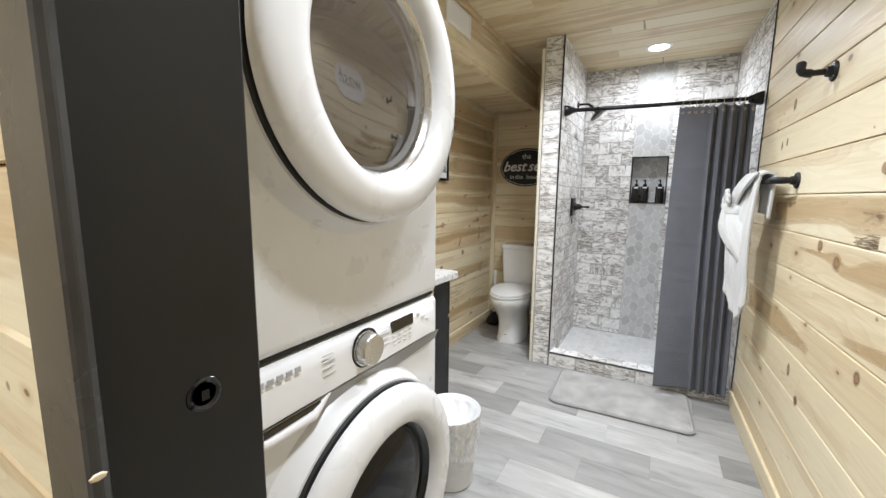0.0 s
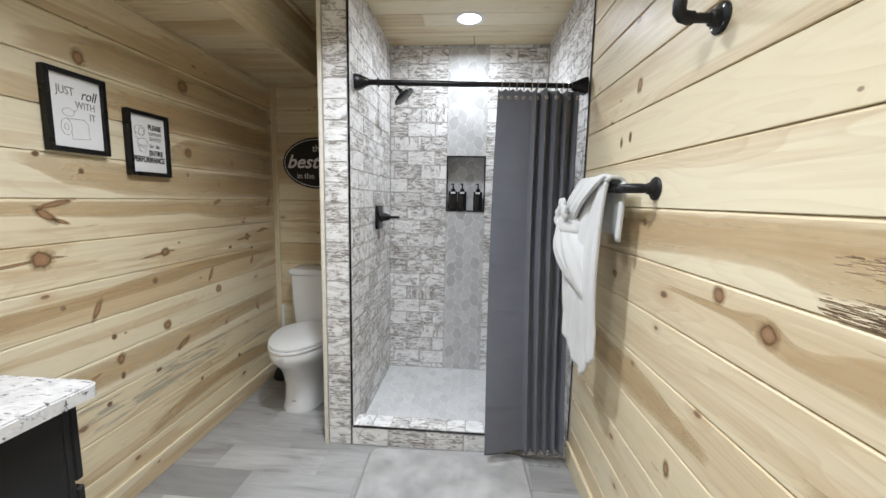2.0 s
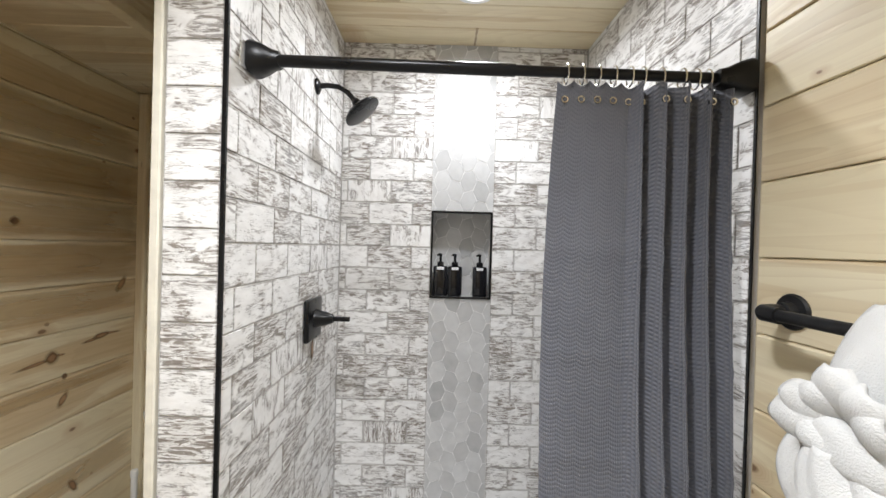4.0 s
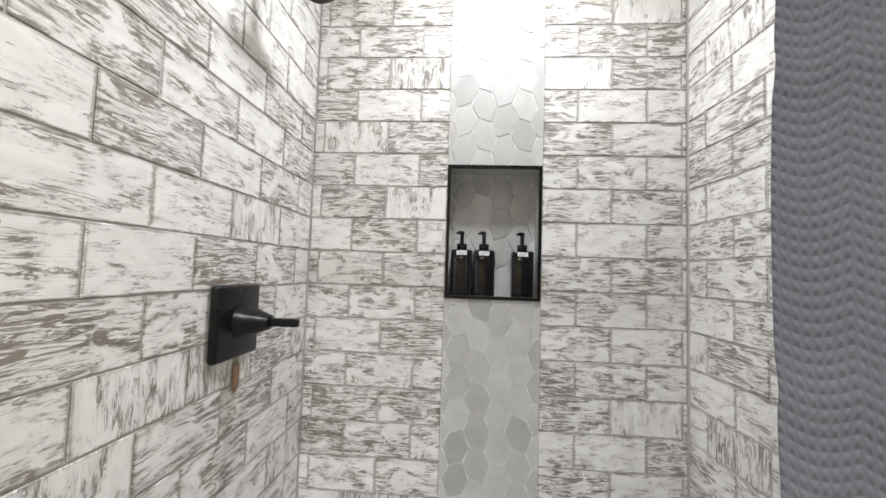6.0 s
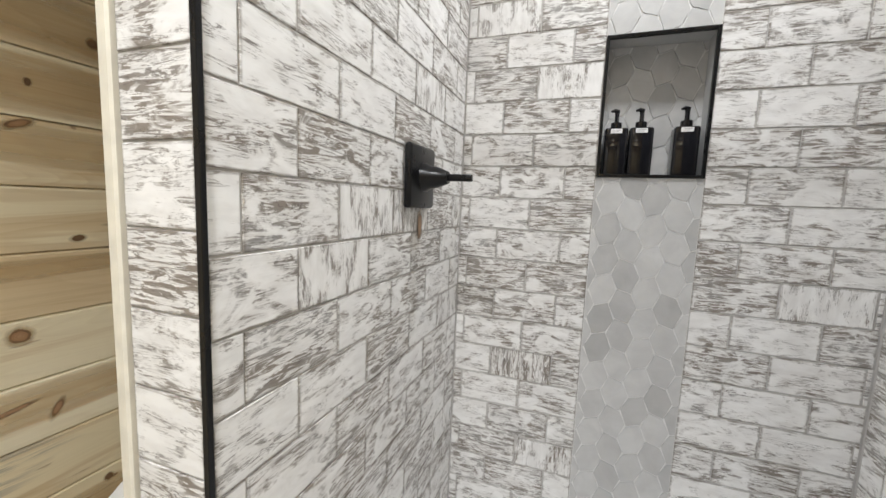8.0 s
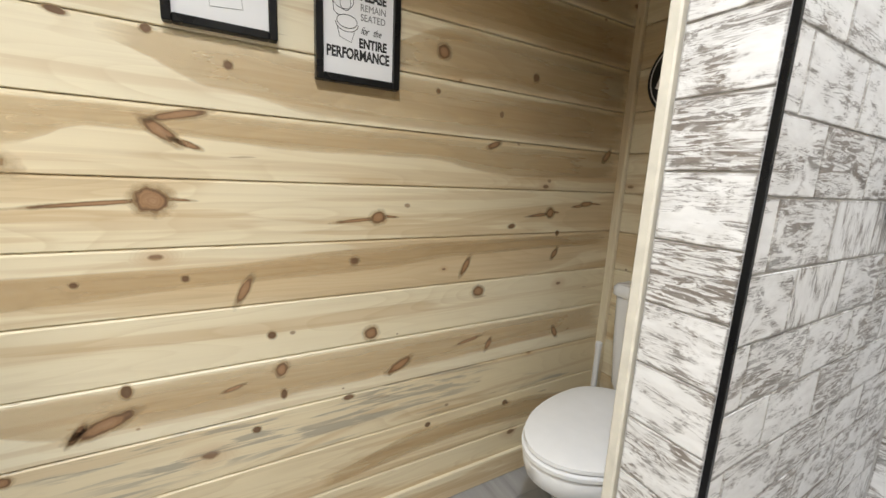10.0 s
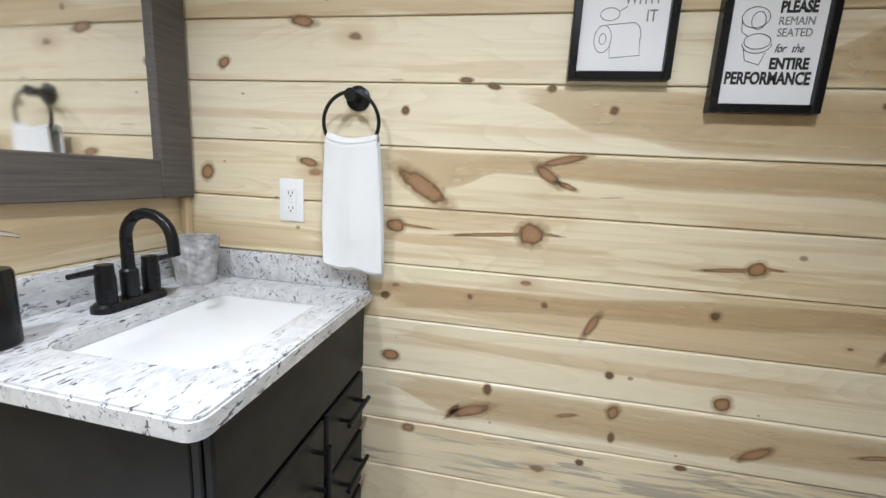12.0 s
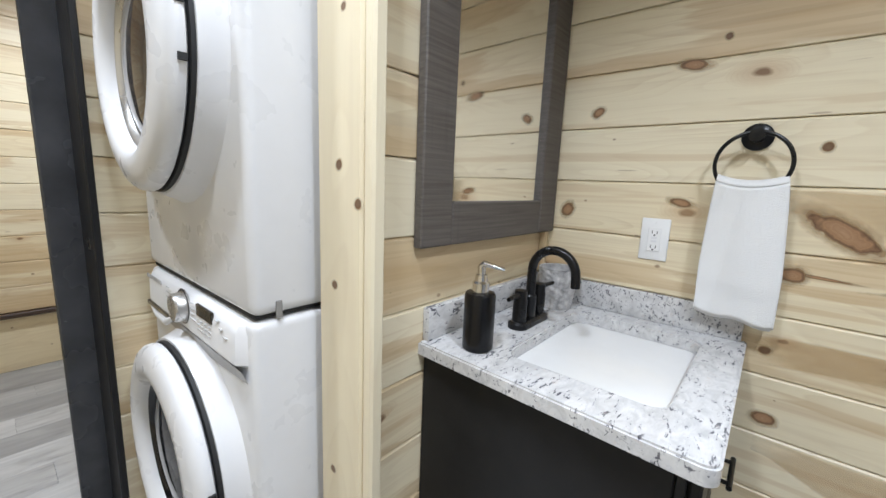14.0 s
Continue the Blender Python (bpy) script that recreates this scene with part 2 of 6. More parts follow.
def concrete_hex(name, low=0.47, high=0.58, spread=0.15):
    m, nt, bs, n, ln = nodes_of(name)
    tc = n("ShaderNodeTexCoord").outputs["Object"]
    r, off = random_offset(nt)
    base = scaled(nt, tc, (1, 1, 1), off)
    f = noise_tex(nt, base, 14, 4, 0.6, 0.5)
    a = ramp(nt, f, [(0.3, (low, low, low * 0.995)), (0.7, (high, high, high * 0.99))])
    tone = ramp(nt, r, [(0.0, grey(0.98 - spread * 1.2)), (0.45, grey(0.98)), (1.0, grey(0.98 + spread * 0.8))])
    ln(mix(nt, 1.0, a, tone, "MULTIPLY"), bs.inputs["Base Color"])
    bs.inputs["Roughness"].default_value = 0.5
    bump(nt, bs, noise_tex(nt, base, 160, 3), 0.1, 0.001)
    return m


def vinyl_plank(name):
    """Grey weathered-oak vinyl flooring, grain along x of each plank."""
    m, nt, bs, n, ln = nodes_of(name)
    tc = n("ShaderNodeTexCoord").outputs["Object"]
    r, off = random_offset(nt)
    base = scaled(nt, tc, (1, 1, 1), off)
    cloud = noise_tex(nt, scaled(nt, base, (2.8, 13, 1)), 1.0, 5, 0.58, 0.7)
    streak = noise_tex(nt, scaled(nt, base, (5, 95, 1)), 1.0, 4, 0.6, 0.3)
    fine = noise_tex(nt, scaled(nt, base, (16, 420, 1)), 1.0, 2)
    a = ramp(nt, cloud, [(0.28, (0.23, 0.226, 0.22)), (0.42, (0.38, 0.376, 0.37)), (0.58, (0.445, 0.441, 0.434)), (0.72, (0.53, 0.527, 0.517))])
    tone = ramp(nt, r, [(0.0, grey(0.57)), (0.35, grey(0.72)), (0.65, grey(0.90)), (1.0, grey(1.10))])
    a = mix(nt, 1.0, a, tone, "MULTIPLY")
    a = mix(nt, math2(nt, "MULTIPLY", ramp(nt, streak, [(0.42, grey(0)), (0.66, grey(1))]), 0.22), a, (0.24, 0.235, 0.23))
    a = mix(nt, math2(nt, "MULTIPLY", fine, 0.14), a, (0.50, 0.495, 0.48))
    ln(a, bs.inputs["Base Color"])
    ln(ramp(nt, streak, [(0.3, grey(0.34)), (0.7, grey(0.48))]), bs.inputs["Roughness"])
    bump(nt, bs, streak, 0.1, 0.001)
    return m


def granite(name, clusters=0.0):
    m, nt, bs, n, ln = nodes_of(name)
    tc = n("ShaderNodeTexCoord").outputs["Object"]
    v = scaled(nt, tc, (1.0, 1.7, 1.3))
    cloud = noise_tex(nt, v, 22, 4, 0.6, 1.0)
    spots = noise_tex(nt, scaled(nt, tc, (34, 100, 80)), 1.0, 5, 0.66, 1.0)
    veins = noise_tex(nt, scaled(nt, tc, (9, 24, 22)), 1.0, 5, 0.65, 1.6)
    a = ramp(nt, cloud, [(0.3, (0.46, 0.455, 0.45)), (0.5, (0.57, 0.565, 0.56)), (0.7, (0.66, 0.655, 0.645))])
    a = mix(nt, ramp(nt, spots, [(0.53, grey(0)), (0.62, grey(0.5))]), a, (0.46, 0.46, 0.48))
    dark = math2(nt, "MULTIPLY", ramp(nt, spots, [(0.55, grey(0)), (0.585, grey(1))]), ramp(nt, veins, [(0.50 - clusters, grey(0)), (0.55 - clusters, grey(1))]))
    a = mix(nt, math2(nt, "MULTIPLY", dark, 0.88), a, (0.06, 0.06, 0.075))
    a = mix(nt, ramp(nt, noise_tex(nt, tc, 60, 3), [(0.62, grey(0)), (0.72, grey(0.35))]), a, (0.55, 0.47, 0.42))
    ln(a, bs.inputs["Base Color"])
    bs.inputs["Roughness"].default_value = 0.16
    return m


def cloth(name, col, cell=0.0, rough=0.9, sheen=0.3, vary=0.06, strength=0.5):
    m, nt, bs, n, ln = nodes_of(name)
    tc = n("ShaderNodeTexCoord")
    ob = tc.outputs["Object"]
    f = noise_tex(nt, ob, 9, 4)
    ln(ramp(nt, f, [(0.3, tuple(c * (1 - vary) for c in col)), (0.7, tuple(min(1, c * (1 + vary)) for c in col))]), bs.inputs["Base Color"])
    bs.inputs["Roughness"].default_value = rough
    bs.inputs["Sheen Weight"].default_value = sheen
    if cell:
        k_ = 2 * math.pi / cell
        uv = nt.nodes.new("ShaderNodeSeparateXYZ")
        ln(scaled(nt, tc.outputs["UV"], (k_, k_, 1)), uv.inputs[0])
        pu, pv = math2(nt, "SINE", uv.outputs[0]), math2(nt, "SINE", uv.outputs[1])
        bump(nt, bs, math2(nt, "MULTIPLY", math2(nt, "ADD", pu, 1.0), math2(nt, "ADD", pv, 1.0)), strength, 0.004)
    else:
        bump(nt, bs, noise_tex(nt, ob, 420, 3), strength, 0.003)
    return m


def glossy_dark(name, col, reflect, spec=0.5):
    """Tinted curved glass in front of a dark drum."""
    m, nt, bs, n, ln = nodes_of(name)
    ln(ramp(nt, noise_tex(nt, n("ShaderNodeTexCoord").outputs["Object"], 4, 3), [(0.3, tuple(c * 0.85 for c in col)), (0.7, col)]), bs.inputs["Base Color"])
    bs.inputs["Roughness"].default_value = 0.05
    bs.inputs["Specular IOR Level"].default_value = spec
    gl = n("ShaderNodeBsdfGlossy", Roughness=0.03, Color=(0.95, 0.93, 0.9, 1))
    mx = n("ShaderNodeMixShader", Fac=reflect)
    ln(bs.outputs[0], mx.inputs[1])
    ln(gl.outputs[0], mx.inputs[2])
    ln(mx.outputs[0], nt.nodes["Material Output"].inputs["Surface"])
    return m


def clear_film(name):
    """Thin crinkled plastic bag."""
    m, nt, bs, n, ln = nodes_of(name)
    f = noise_tex(nt, scaled(nt, n("ShaderNodeTexCoord").outputs["Object"], (1, 1, 0.4)), 30, 4, 0.6, 1.5)
    bs.inputs["Base Color"].default_value = (0.9, 0.9, 0.9, 1)
    bs.inputs["Roughness"].default_value = 0.22
    bump(nt, bs, f, 0.8, 0.01)
    tr = n("ShaderNodeBsdfTransparent")
    mx = n("ShaderNodeMixShader")
    ln(ramp(nt, f, [(0.42, grey(0.12)), (0.7, grey(0.6))]), mx.inputs[0])
    ln(tr.outputs[0], mx.inputs[1])
    ln(bs.outputs[0], mx.inputs[2])
    ln(mx.outputs[0], nt.nodes["Material Output"].inputs["Surface"])
    return m


def knot_wood(name, heart=1.0):
    """Dark branch knot with growth rings, fading into the board round it."""
    m, nt, bs, n, ln = nodes_of(name)
    tc = n("ShaderNodeTexCoord").outputs["Generated"]
    ob = n("ShaderNodeTexCoord").outputs["Object"]
    r, off = random_offset(nt)
    c = nt.nodes.new("ShaderNodeVectorMath")
    c.operation = "SUBTRACT"
    ln(tc, c.inputs[0])
    c.inputs[1].default_value = (0.5, 0.5, 0.5)
    d = nt.nodes.new("ShaderNodeVectorMath")
    d.operation = "LENGTH"
    flat = scaled(nt, c.outputs[0], (2, 0, 2))
    ln(flat, d.inputs[0])
    wob = noise_tex(nt, scaled(nt, ob, (1, 1, 1), off), 45, 3)
    rad = math2(nt, "ADD", d.outputs["Value"], math2(nt, "MULTIPLY", math2(nt, "SUBTRACT", wob, 0.5), 0.5))
    rings = math2(nt, "FRACT", math2(nt, "MULTIPLY", rad, 6.0))
    col = ramp(nt, rad, [(0.0, (0.40 * heart, 0.245 * heart, 0.135 * heart)), (0.36, (0.33 * heart, 0.19 * heart, 0.095 * heart)), (0.50, (0.13, 0.07, 0.035)), (0.58, (0.42, 0.28, 0.14)), (0.9, (0.58, 0.43, 0.25))])
    col = mix(nt, math2(nt, "MULTIPLY", rings, 0.3), col, (0.15, 0.075, 0.035))
    ln(col, bs.inputs["Base Color"])
    bs.inputs["Roughness"].default_value = 0.4
    tr = n("ShaderNodeBsdfTransparent")
    mx = n("ShaderNodeMixShader")
    ln(ramp(nt, rad, [(0.46, grey(1)), (0.62, grey(0.5)), (0.95, grey(0))]), mx.inputs[0])
    ln(tr.outputs[0], mx.inputs[1])
    ln(bs.outputs[0], mx.inputs[2])
    ln(mx.outputs[0], nt.nodes["Material Output"].inputs["Surface"])
    return m


def heart_shade_wood(name):
    """Brown heartwood and painted shade with soft, uneven edges and fine grain lines, lying in a pale board."""
    m, nt, bs, n, ln = nodes_of(name)
    tc = n("ShaderNodeTexCoord")
    ob = tc.outputs["Object"]
    r, off = random_offset(nt)
    flat = nt.nodes.new("ShaderNodeSeparateXYZ")
    ln(tc.outputs["UV"], flat.inputs[0])
    base = scaled(nt, ob, (2.2, 2.2, 60), off)
    grain = noise_tex(nt, base, 1.0, 4, 0.6, 0.8)
    lines = math2(nt, "FRACT", math2(nt, "MULTIPLY", noise_tex(nt, scaled(nt, ob, (0.9, 0.9, 7), off), 1.0, 2, 0.45, 0.3), 20.0))
    col = ramp(nt, grain, [(0.3, (0.66, 0.50, 0.285)), (0.55, (0.585, 0.415, 0.21)), (0.75, (0.49, 0.325, 0.15))])
    col = mix(nt, math2(nt, "MULTIPLY", ramp(nt, lines, [(0.0, grey(0)), (0.85, grey(1)), (1.0, grey(0))]), 0.28), col, (0.40, 0.25, 0.11))
    ln(col, bs.inputs["Base Color"])
    bs.inputs["Roughness"].default_value = 0.42
    v = math2(nt, "MINIMUM", flat.outputs[1], math2(nt, "SUBTRACT", 1.0, flat.outputs[1]))
    u = math2(nt, "MULTIPLY", math2(nt, "MINIMUM", flat.outputs[0], math2(nt, "SUBTRACT", 1.0, flat.outputs[0])), 2.0)
    edge = math2(nt, "ADD", math2(nt, "MINIMUM", u, v), math2(nt, "MULTIPLY", math2(nt, "SUBTRACT", noise_tex(nt, scaled(nt, ob, (6, 6, 40), off), 1.0, 4, 0.6, 0.5), 0.5), 0.16))
    tr = n("ShaderNodeBsdfTransparent")
    mx = n("ShaderNodeMixShader")
    ln(ramp(nt, edge, [(0.0, grey(0)), (0.08, grey(0.34)), (0.35, grey(0.50))]), mx.inputs[0])
    ln(tr.outputs[0], mx.inputs[1])
    ln(bs.outputs[0], mx.inputs[2])
    ln(mx.outputs[0], nt.nodes["Material Output"].inputs["Surface"])
    return m


def glow(name, col, strength):
    m, nt, bs, n, ln = nodes_of(name)
    bs.inputs["Base Color"].default_value = (*col, 1)
    bs.inputs["Emission Color"].default_value = (*col, 1)
    bs.inputs["Emission Strength"].default_value = strength
    return m


def stained(name):
    """Grey-brown stained rough-sawn wood of the mirror frame."""
    m, nt, bs, n, ln = nodes_of(name)
    tc = n("ShaderNodeTexCoord").outputs["Object"]
    r, off = random_offset(nt)
    b = scaled(nt, tc, (1, 1, 1), off)
    f = noise_tex(nt, scaled(nt, b, (5, 40, 150)), 1.0, 4, 0.6, 0.3)
    saw = noise_tex(nt, scaled(nt, b, (90, 20, 3)), 1.0, 3)
    a = ramp(nt, f, [(0.3, (0.070, 0.060, 0.052)), (0.7, (0.125, 0.110, 0.097))])
    ln(mix(nt, math2(nt, "MULTIPLY", ramp(nt, saw, [(0.62, grey(0)), (0.74, grey(1))]), 0.3), a, (0.05, 0.045, 0.042)), bs.inputs["Base Color"])
    bs.inputs["Roughness"].default_value = 0.6
    bump(nt, bs, mix(nt, 0.5, f, saw), 0.35, 0.002)
    return m


PINE = pine("knotty_pine")
PINE_V = pine("pine_upright", along=2, across=0, pale=1.04)
PINE_P = pine("pale_pine_post", along=2, across=0, pale=1.0, heartwood=0.12)
PINE_E = pine("pale_knotty_pine", pale=1.03, heartwood=0.5)
PINE_T = pine("pine_trim", knots=False)
PINE_C = pine("pine_ceiling", island=True, pale=0.98)
PALE = plain("pale_whitewood", (0.72, 0.68, 0.58), 0.5, vary=0.08, scale=30)
PINE_Y = pine("pine_lengthwise", along=1, across=2, knots=False)
PINE_S = pine("knotty_pine_grey_stained", stain=True)
KNOT = knot_wood("pine_knot")
PIN_KNOT = knot_wood("small_dark_pine_knot", 0.42)
HEART_SHADE = heart_shade_wood("brown_heartwood_shade")
TILE = distressed_tile("whitewashed_tile")
HEX = concrete_hex("grey_hexagon_tile")
HEX_F = concrete_hex("pale_hexagon_floor_tile", 0.56, 0.64, 0.06)
GROUT = plain("grout", (0.50, 0.485, 0.47), 0.85, bumpy=0.3, scale=60)
GROUT_W = plain("pale_grout", (0.74, 0.74, 0.73), 0.8, bumpy=0.2, scale=60)
VINYL = vinyl_plank("grey_vinyl")
GAP = plain("dark_joint", (0.10, 0.095, 0.09), 0.8)
GRANITE = granite("white_granite")
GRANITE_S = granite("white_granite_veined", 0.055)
CHARCOAL = plain("charcoal_paint", (0.0145, 0.0143, 0.0145), 0.40, vary=0.12, bumpy=0.06, spec=0.2)
BLACKPAINT = plain("black_satin_paint", (0.011, 0.011, 0.0115), 0.34, vary=0.2, scale=6, bumpy=0.06, spec=0.3)
BLACK = plain("matt_black_metal", (0.007, 0.007, 0.0075), 0.30, vary=0.15, bumpy=0.0, spec=0.28)
IRON = plain("black_iron_pipe", (0.014, 0.014, 0.015), 0.42, metal=0.0, spec=0.3, vary=0.3, bumpy=0.25, scale=40)
GLOSSBLACK = plain("glossy_black_plastic", (0.008, 0.008, 0.010), 0.12, vary=0.2, bumpy=0.0)
RUBBER = plain("black_rubber", (0.012, 0.012, 0.012), 0.7)
ENAMEL = plain("white_enamel", (0.68, 0.68, 0.685), 0.30, vary=0.015, bumpy=0.01, coat=0.2)
PANEL = plain("white_panel", (0.72, 0.72, 0.73), 0.35, vary=0.015, bumpy=0.0)
SILVER = plain("satin_silver", (0.55, 0.54, 0.52), 0.28, metal=0.85, vary=0.05, bumpy=0.0)
GREYTRIM = plain("grey_plastic", (0.24, 0.232, 0.22), 0.35, vary=0.04, bumpy=0.0)
CHROME = plain("brushed_chrome", (0.72, 0.71, 0.70), 0.16, metal=1.0, vary=0.05, bumpy=0.0)
PORCELAIN = plain("white_porcelain", (0.76, 0.76, 0.75), 0.12, vary=0.015, bumpy=0.0, coat=0.3)
PLASTIC = plain("white_plastic", (0.80, 0.80, 0.79), 0.35, vary=0.02, bumpy=0.0)
WALLBACK = plain("wall_core", (0.60, 0.51, 0.35), 0.8)
CURTAIN = cloth("grey_waffle_curtain", (0.128, 0.133, 0.155), cell=0.0095, sheen=0.15, strength=0.35)
TERRY = cloth("white_terry", (0.62, 0.62, 0.61), sheen=0.4, vary=0.02, strength=0.7)
TOWELLING = cloth("bright_white_terry", (0.82, 0.82, 0.81), sheen=0.4, vary=0.02, strength=0.8)
MATFLUFF = cloth("grey_plush_mat", (0.37, 0.365, 0.36), sheen=0.6, vary=0.28, strength=0.8)
MATEDGE = cloth("mat_binding", (0.27, 0.265, 0.26), sheen=0.2, strength=0.5)
MIRROR = plain("mirror_silver", (0.93, 0.93, 0.93), 0.02, metal=1.0, vary=0.0, bumpy=0.0)
DRYGLASS = glossy_dark("smoked_door_glass", (0.060, 0.050, 0.042), 0.12, 0.3)
WASHGLASS = glossy_dark("black_door_glass", (0.008, 0.008, 0.010), 0.01, 0.16)
FILM = clear_film("thin_plastic_film")
PAPER = plain("white_paper", (0.80, 0.80, 0.81), 0.7, vary=0.01, bumpy=0.0)
INK = plain("black_ink", (0.02, 0.02, 0.02), 0.7, bumpy=0.0)
PRINT = plain("faint_grey_print", (0.46, 0.46, 0.46), 0.6, bumpy=0.0)
GREYINK = plain("grey_ink", (0.22, 0.22, 0.22), 0.7, bumpy=0.0)
STAIN = plain("burnt_saw_mark", (0.20, 0.135, 0.08), 0.6, vary=0.5, scale=60)
BASKET = plain("grey_clay_basket", (0.42, 0.41, 0.40), 0.8, vary=0.4, scale=38, bumpy=1.0)
LENS = glow("lamp_lens", (1.0, 0.97, 0.92), 9.0)
DISPLAY = plain("dark_display", (0.02, 0.014, 0.008), 0.15, bumpy=0.0)


# ---- mesh helpers ----
def part(name, bm, mat, parent, label="", smooth=False):
    me = bpy.data.meshes.new(name)
    bmesh.ops.recalc_face_normals(bm, faces=bm.faces)
    bm.to_mesh(me)
    bm.free()
    return placed(name, me, mat, parent, label, smooth)


def placed(name, me, mat, parent=None, label="", smooth=False):
    if mat is not None and not me.materials:
        me.materials.append(mat)
    if smooth:
        me.shade_smooth() if smooth is True else me.shade_auto(smooth)
    ob = new(name, me)
    ob.parent = parent
    if label:
        tagged(ob, label)
    return ob


def soften(ob, angle=35):
    me = ob.data
    me.polygons.foreach_set("use_smooth", [True] * len(me.polygons))
    me.set_sharp_from_angle(angle=radians(angle))
    return ob


def thing(name, m, label, category, group="", kind=""):
    ob = new(name)
    ob.matrix_basis = m
    ob.empty_display_size = 0.1
    return tagged(ob, label, category, group, kind)


def box(x0, x1, y0, y1, z0, z1, bevel=0.0, seg=1, bm=None):
    b = bmesh.new()
    bmesh.ops.create_cube(b, size=1)
    for v in b.verts:
        v.co = Vector(((x0 + x1) / 2 + v.co.x * (x1 - x0), (y0 + y1) / 2 + v.co.y * (y1 - y0), (z0 + z1) / 2 + v.co.z * (z1 - z0)))
    if bevel:
        bmesh.ops.bevel(b, geom=b.edges[:], offset=bevel, segments=seg, affect="EDGES", profile=0.5)
    return join(bm, b)


def join(bm, b):
    if bm is None:
        return b
    me = bpy.data.meshes.new("tmp")
    b.to_mesh(me)
    b.free()
    bm.from_mesh(me)
    bpy.data.meshes.remove(me)
    return bm


def lathe(profile, seg=40, m=None, bm=None, close=True):
    """Turn a profile of (radius, height) about local z."""
    b = bmesh.new()
    rings = []
    for r, z in profile:
        if r < 1e-5:
            rings.append([b.verts.new((0, 0, z))])
        else:
            rings.append([b.verts.new((r * math.cos(2 * math.pi * i / seg), r * math.sin(2 * math.pi * i / seg), z)) for i in range(seg)])
    for a, c in zip(rings, rings[1:]):
        for i in range(seg):
            j = (i + 1) % seg
            f = [a[i % len(a)], a[j % len(a)], c[j % len(c)], c[i % len(c)]]
            f = list(dict.fromkeys(f))
            if len(f) > 2:
                b.faces.new(f)
    if close:
        for ring in (rings[0], rings[-1]):
            if len(ring) > 2:
                b.faces.new(ring)
    if m is not None:
        bmesh.ops.transform(b, matrix=m, verts=b.verts)
    return join(bm, b)


def sweep(points, r, seg=12, bm=None, closed=False):
    """A round tube along points; r may be a number or one radius a point."""
    b = bmesh.new()
    pts = [Vector(p) for p in points]
    n = len(pts)
    rings = []
    up = None
    for i, p in enumerate(pts):
        a, c = pts[i - 1] if (i or closed) else p, pts[(i + 1) % n] if (i < n - 1 or closed) else p
        d = (c - a).normalized()
        if up is None:
            up = Vector((0, 0, 1)) if abs(d.z) < 0.9 else Vector((1, 0, 0))
        side = d.cross(up).normalized()
        up = side.cross(d).normalized()
        rr = r[i] if isinstance(r, (list, tuple)) else r
        rings.append([b.verts.new(p + rr * (math.cos(2 * math.pi * k / seg) * side + math.sin(2 * math.pi * k / seg) * up)) for k in range(seg)])
    for i in range(n if closed else n - 1):
        a, c = rings[i], rings[(i + 1) % n]
        for k in range(seg):
            b.faces.new((a[k], a[(k + 1) % seg], c[(k + 1) % seg], c[k]))
    if not closed:
        b.faces.new(rings[0][::-1])
        b.faces.new(rings[-1])
    return join(bm, b)


def loft(rings, bm=None, caps=True):
    b = bmesh.new()
    vs = [[b.verts.new(p) for p in ring] for ring in rings]
    for a, c in zip(vs, vs[1:]):
        for k in range(len(a)):
            b.faces.new((a[k], a[(k + 1) % len(a)], c[(k + 1) % len(a)], c[k]))
    if caps:
        b.faces.new(vs[0][::-1])
        b.faces.new(vs[-1])
    return join(bm, b)


def egg(cx, cy, z, rx, rf, rb, seg=40, power=2.0):
    """A toilet-bowl outline: half width rx, front reach rf (towards -y), back reach rb."""
    out = []
    for i in range(seg):
        a = 2 * math.pi * i / seg
        c, s = math.cos(a), math.sin(a)
        c2, s2 = math.copysign(abs(c) ** (2 / power), c), math.copysign(abs(s) ** (2 / power), s)
        out.append((cx + rx * c2, cy + (rb if s > 0 else rf) * s2, z))
    return out


def sheet(fn, nu, nv, uv_size=None):
    """A surface from fn(u, v), u and v from 0 to 1, with uv in metres."""
    b = bmesh.new()
    lay = b.loops.layers.uv.new("uv")
    g = [[b.verts.new(fn(i / nu, j / nv)) for j in range(nv + 1)] for i in range(nu + 1)]
    for i in range(nu):
        for j in range(nv):
            f = b.faces.new((g[i][j], g[i + 1][j], g[i + 1][j + 1], g[i][j + 1]))
            if uv_size:
                for lp, (u, v) in zip(f.loops, ((i, j), (i + 1, j), (i + 1, j + 1), (i, j + 1))):
                    lp[lay].uv = (u / nu * uv_size[0], v / nv * uv_size[1])
    return b


def thicken(ob, t, offset=0.0):
    md = ob.modifiers.new("thickness", "SOLIDIFY")
    md.thickness, md.offset = t, offset
    return ob


def letters(name, body, size, mat, parent, m, shear=0.0, depth=0.0006, align="CENTER", width=1.0, bold=0.0):
    cu = bpy.data.curves.new(name, "FONT")
    cu.body, cu.size, cu.extrude, cu.shear, cu.align_x, cu.align_y = body, size, depth, shear, align, "CENTER"
    cu.resolution_u = 3
    cu.offset = bold
    tmp = new("tmp_text", cu)
    bpy.context.view_layer.update()
    me = bpy.data.meshes.new_from_object(tmp.evaluated_get(bpy.context.evaluated_depsgraph_get()))
    bpy.data.objects.remove(tmp)
    me.transform(m @ Matrix.Diagonal((width, 1, 1, 1)))
    me.materials.clear()
    me.name = name
    return placed(name, me, mat, parent)


# local frame of everything that hangs on a wall: x to the viewer's right, z up, front towards -y
def on_left(y, z, x=XL):
    return pose(x, y, z, 0, 0, 90)


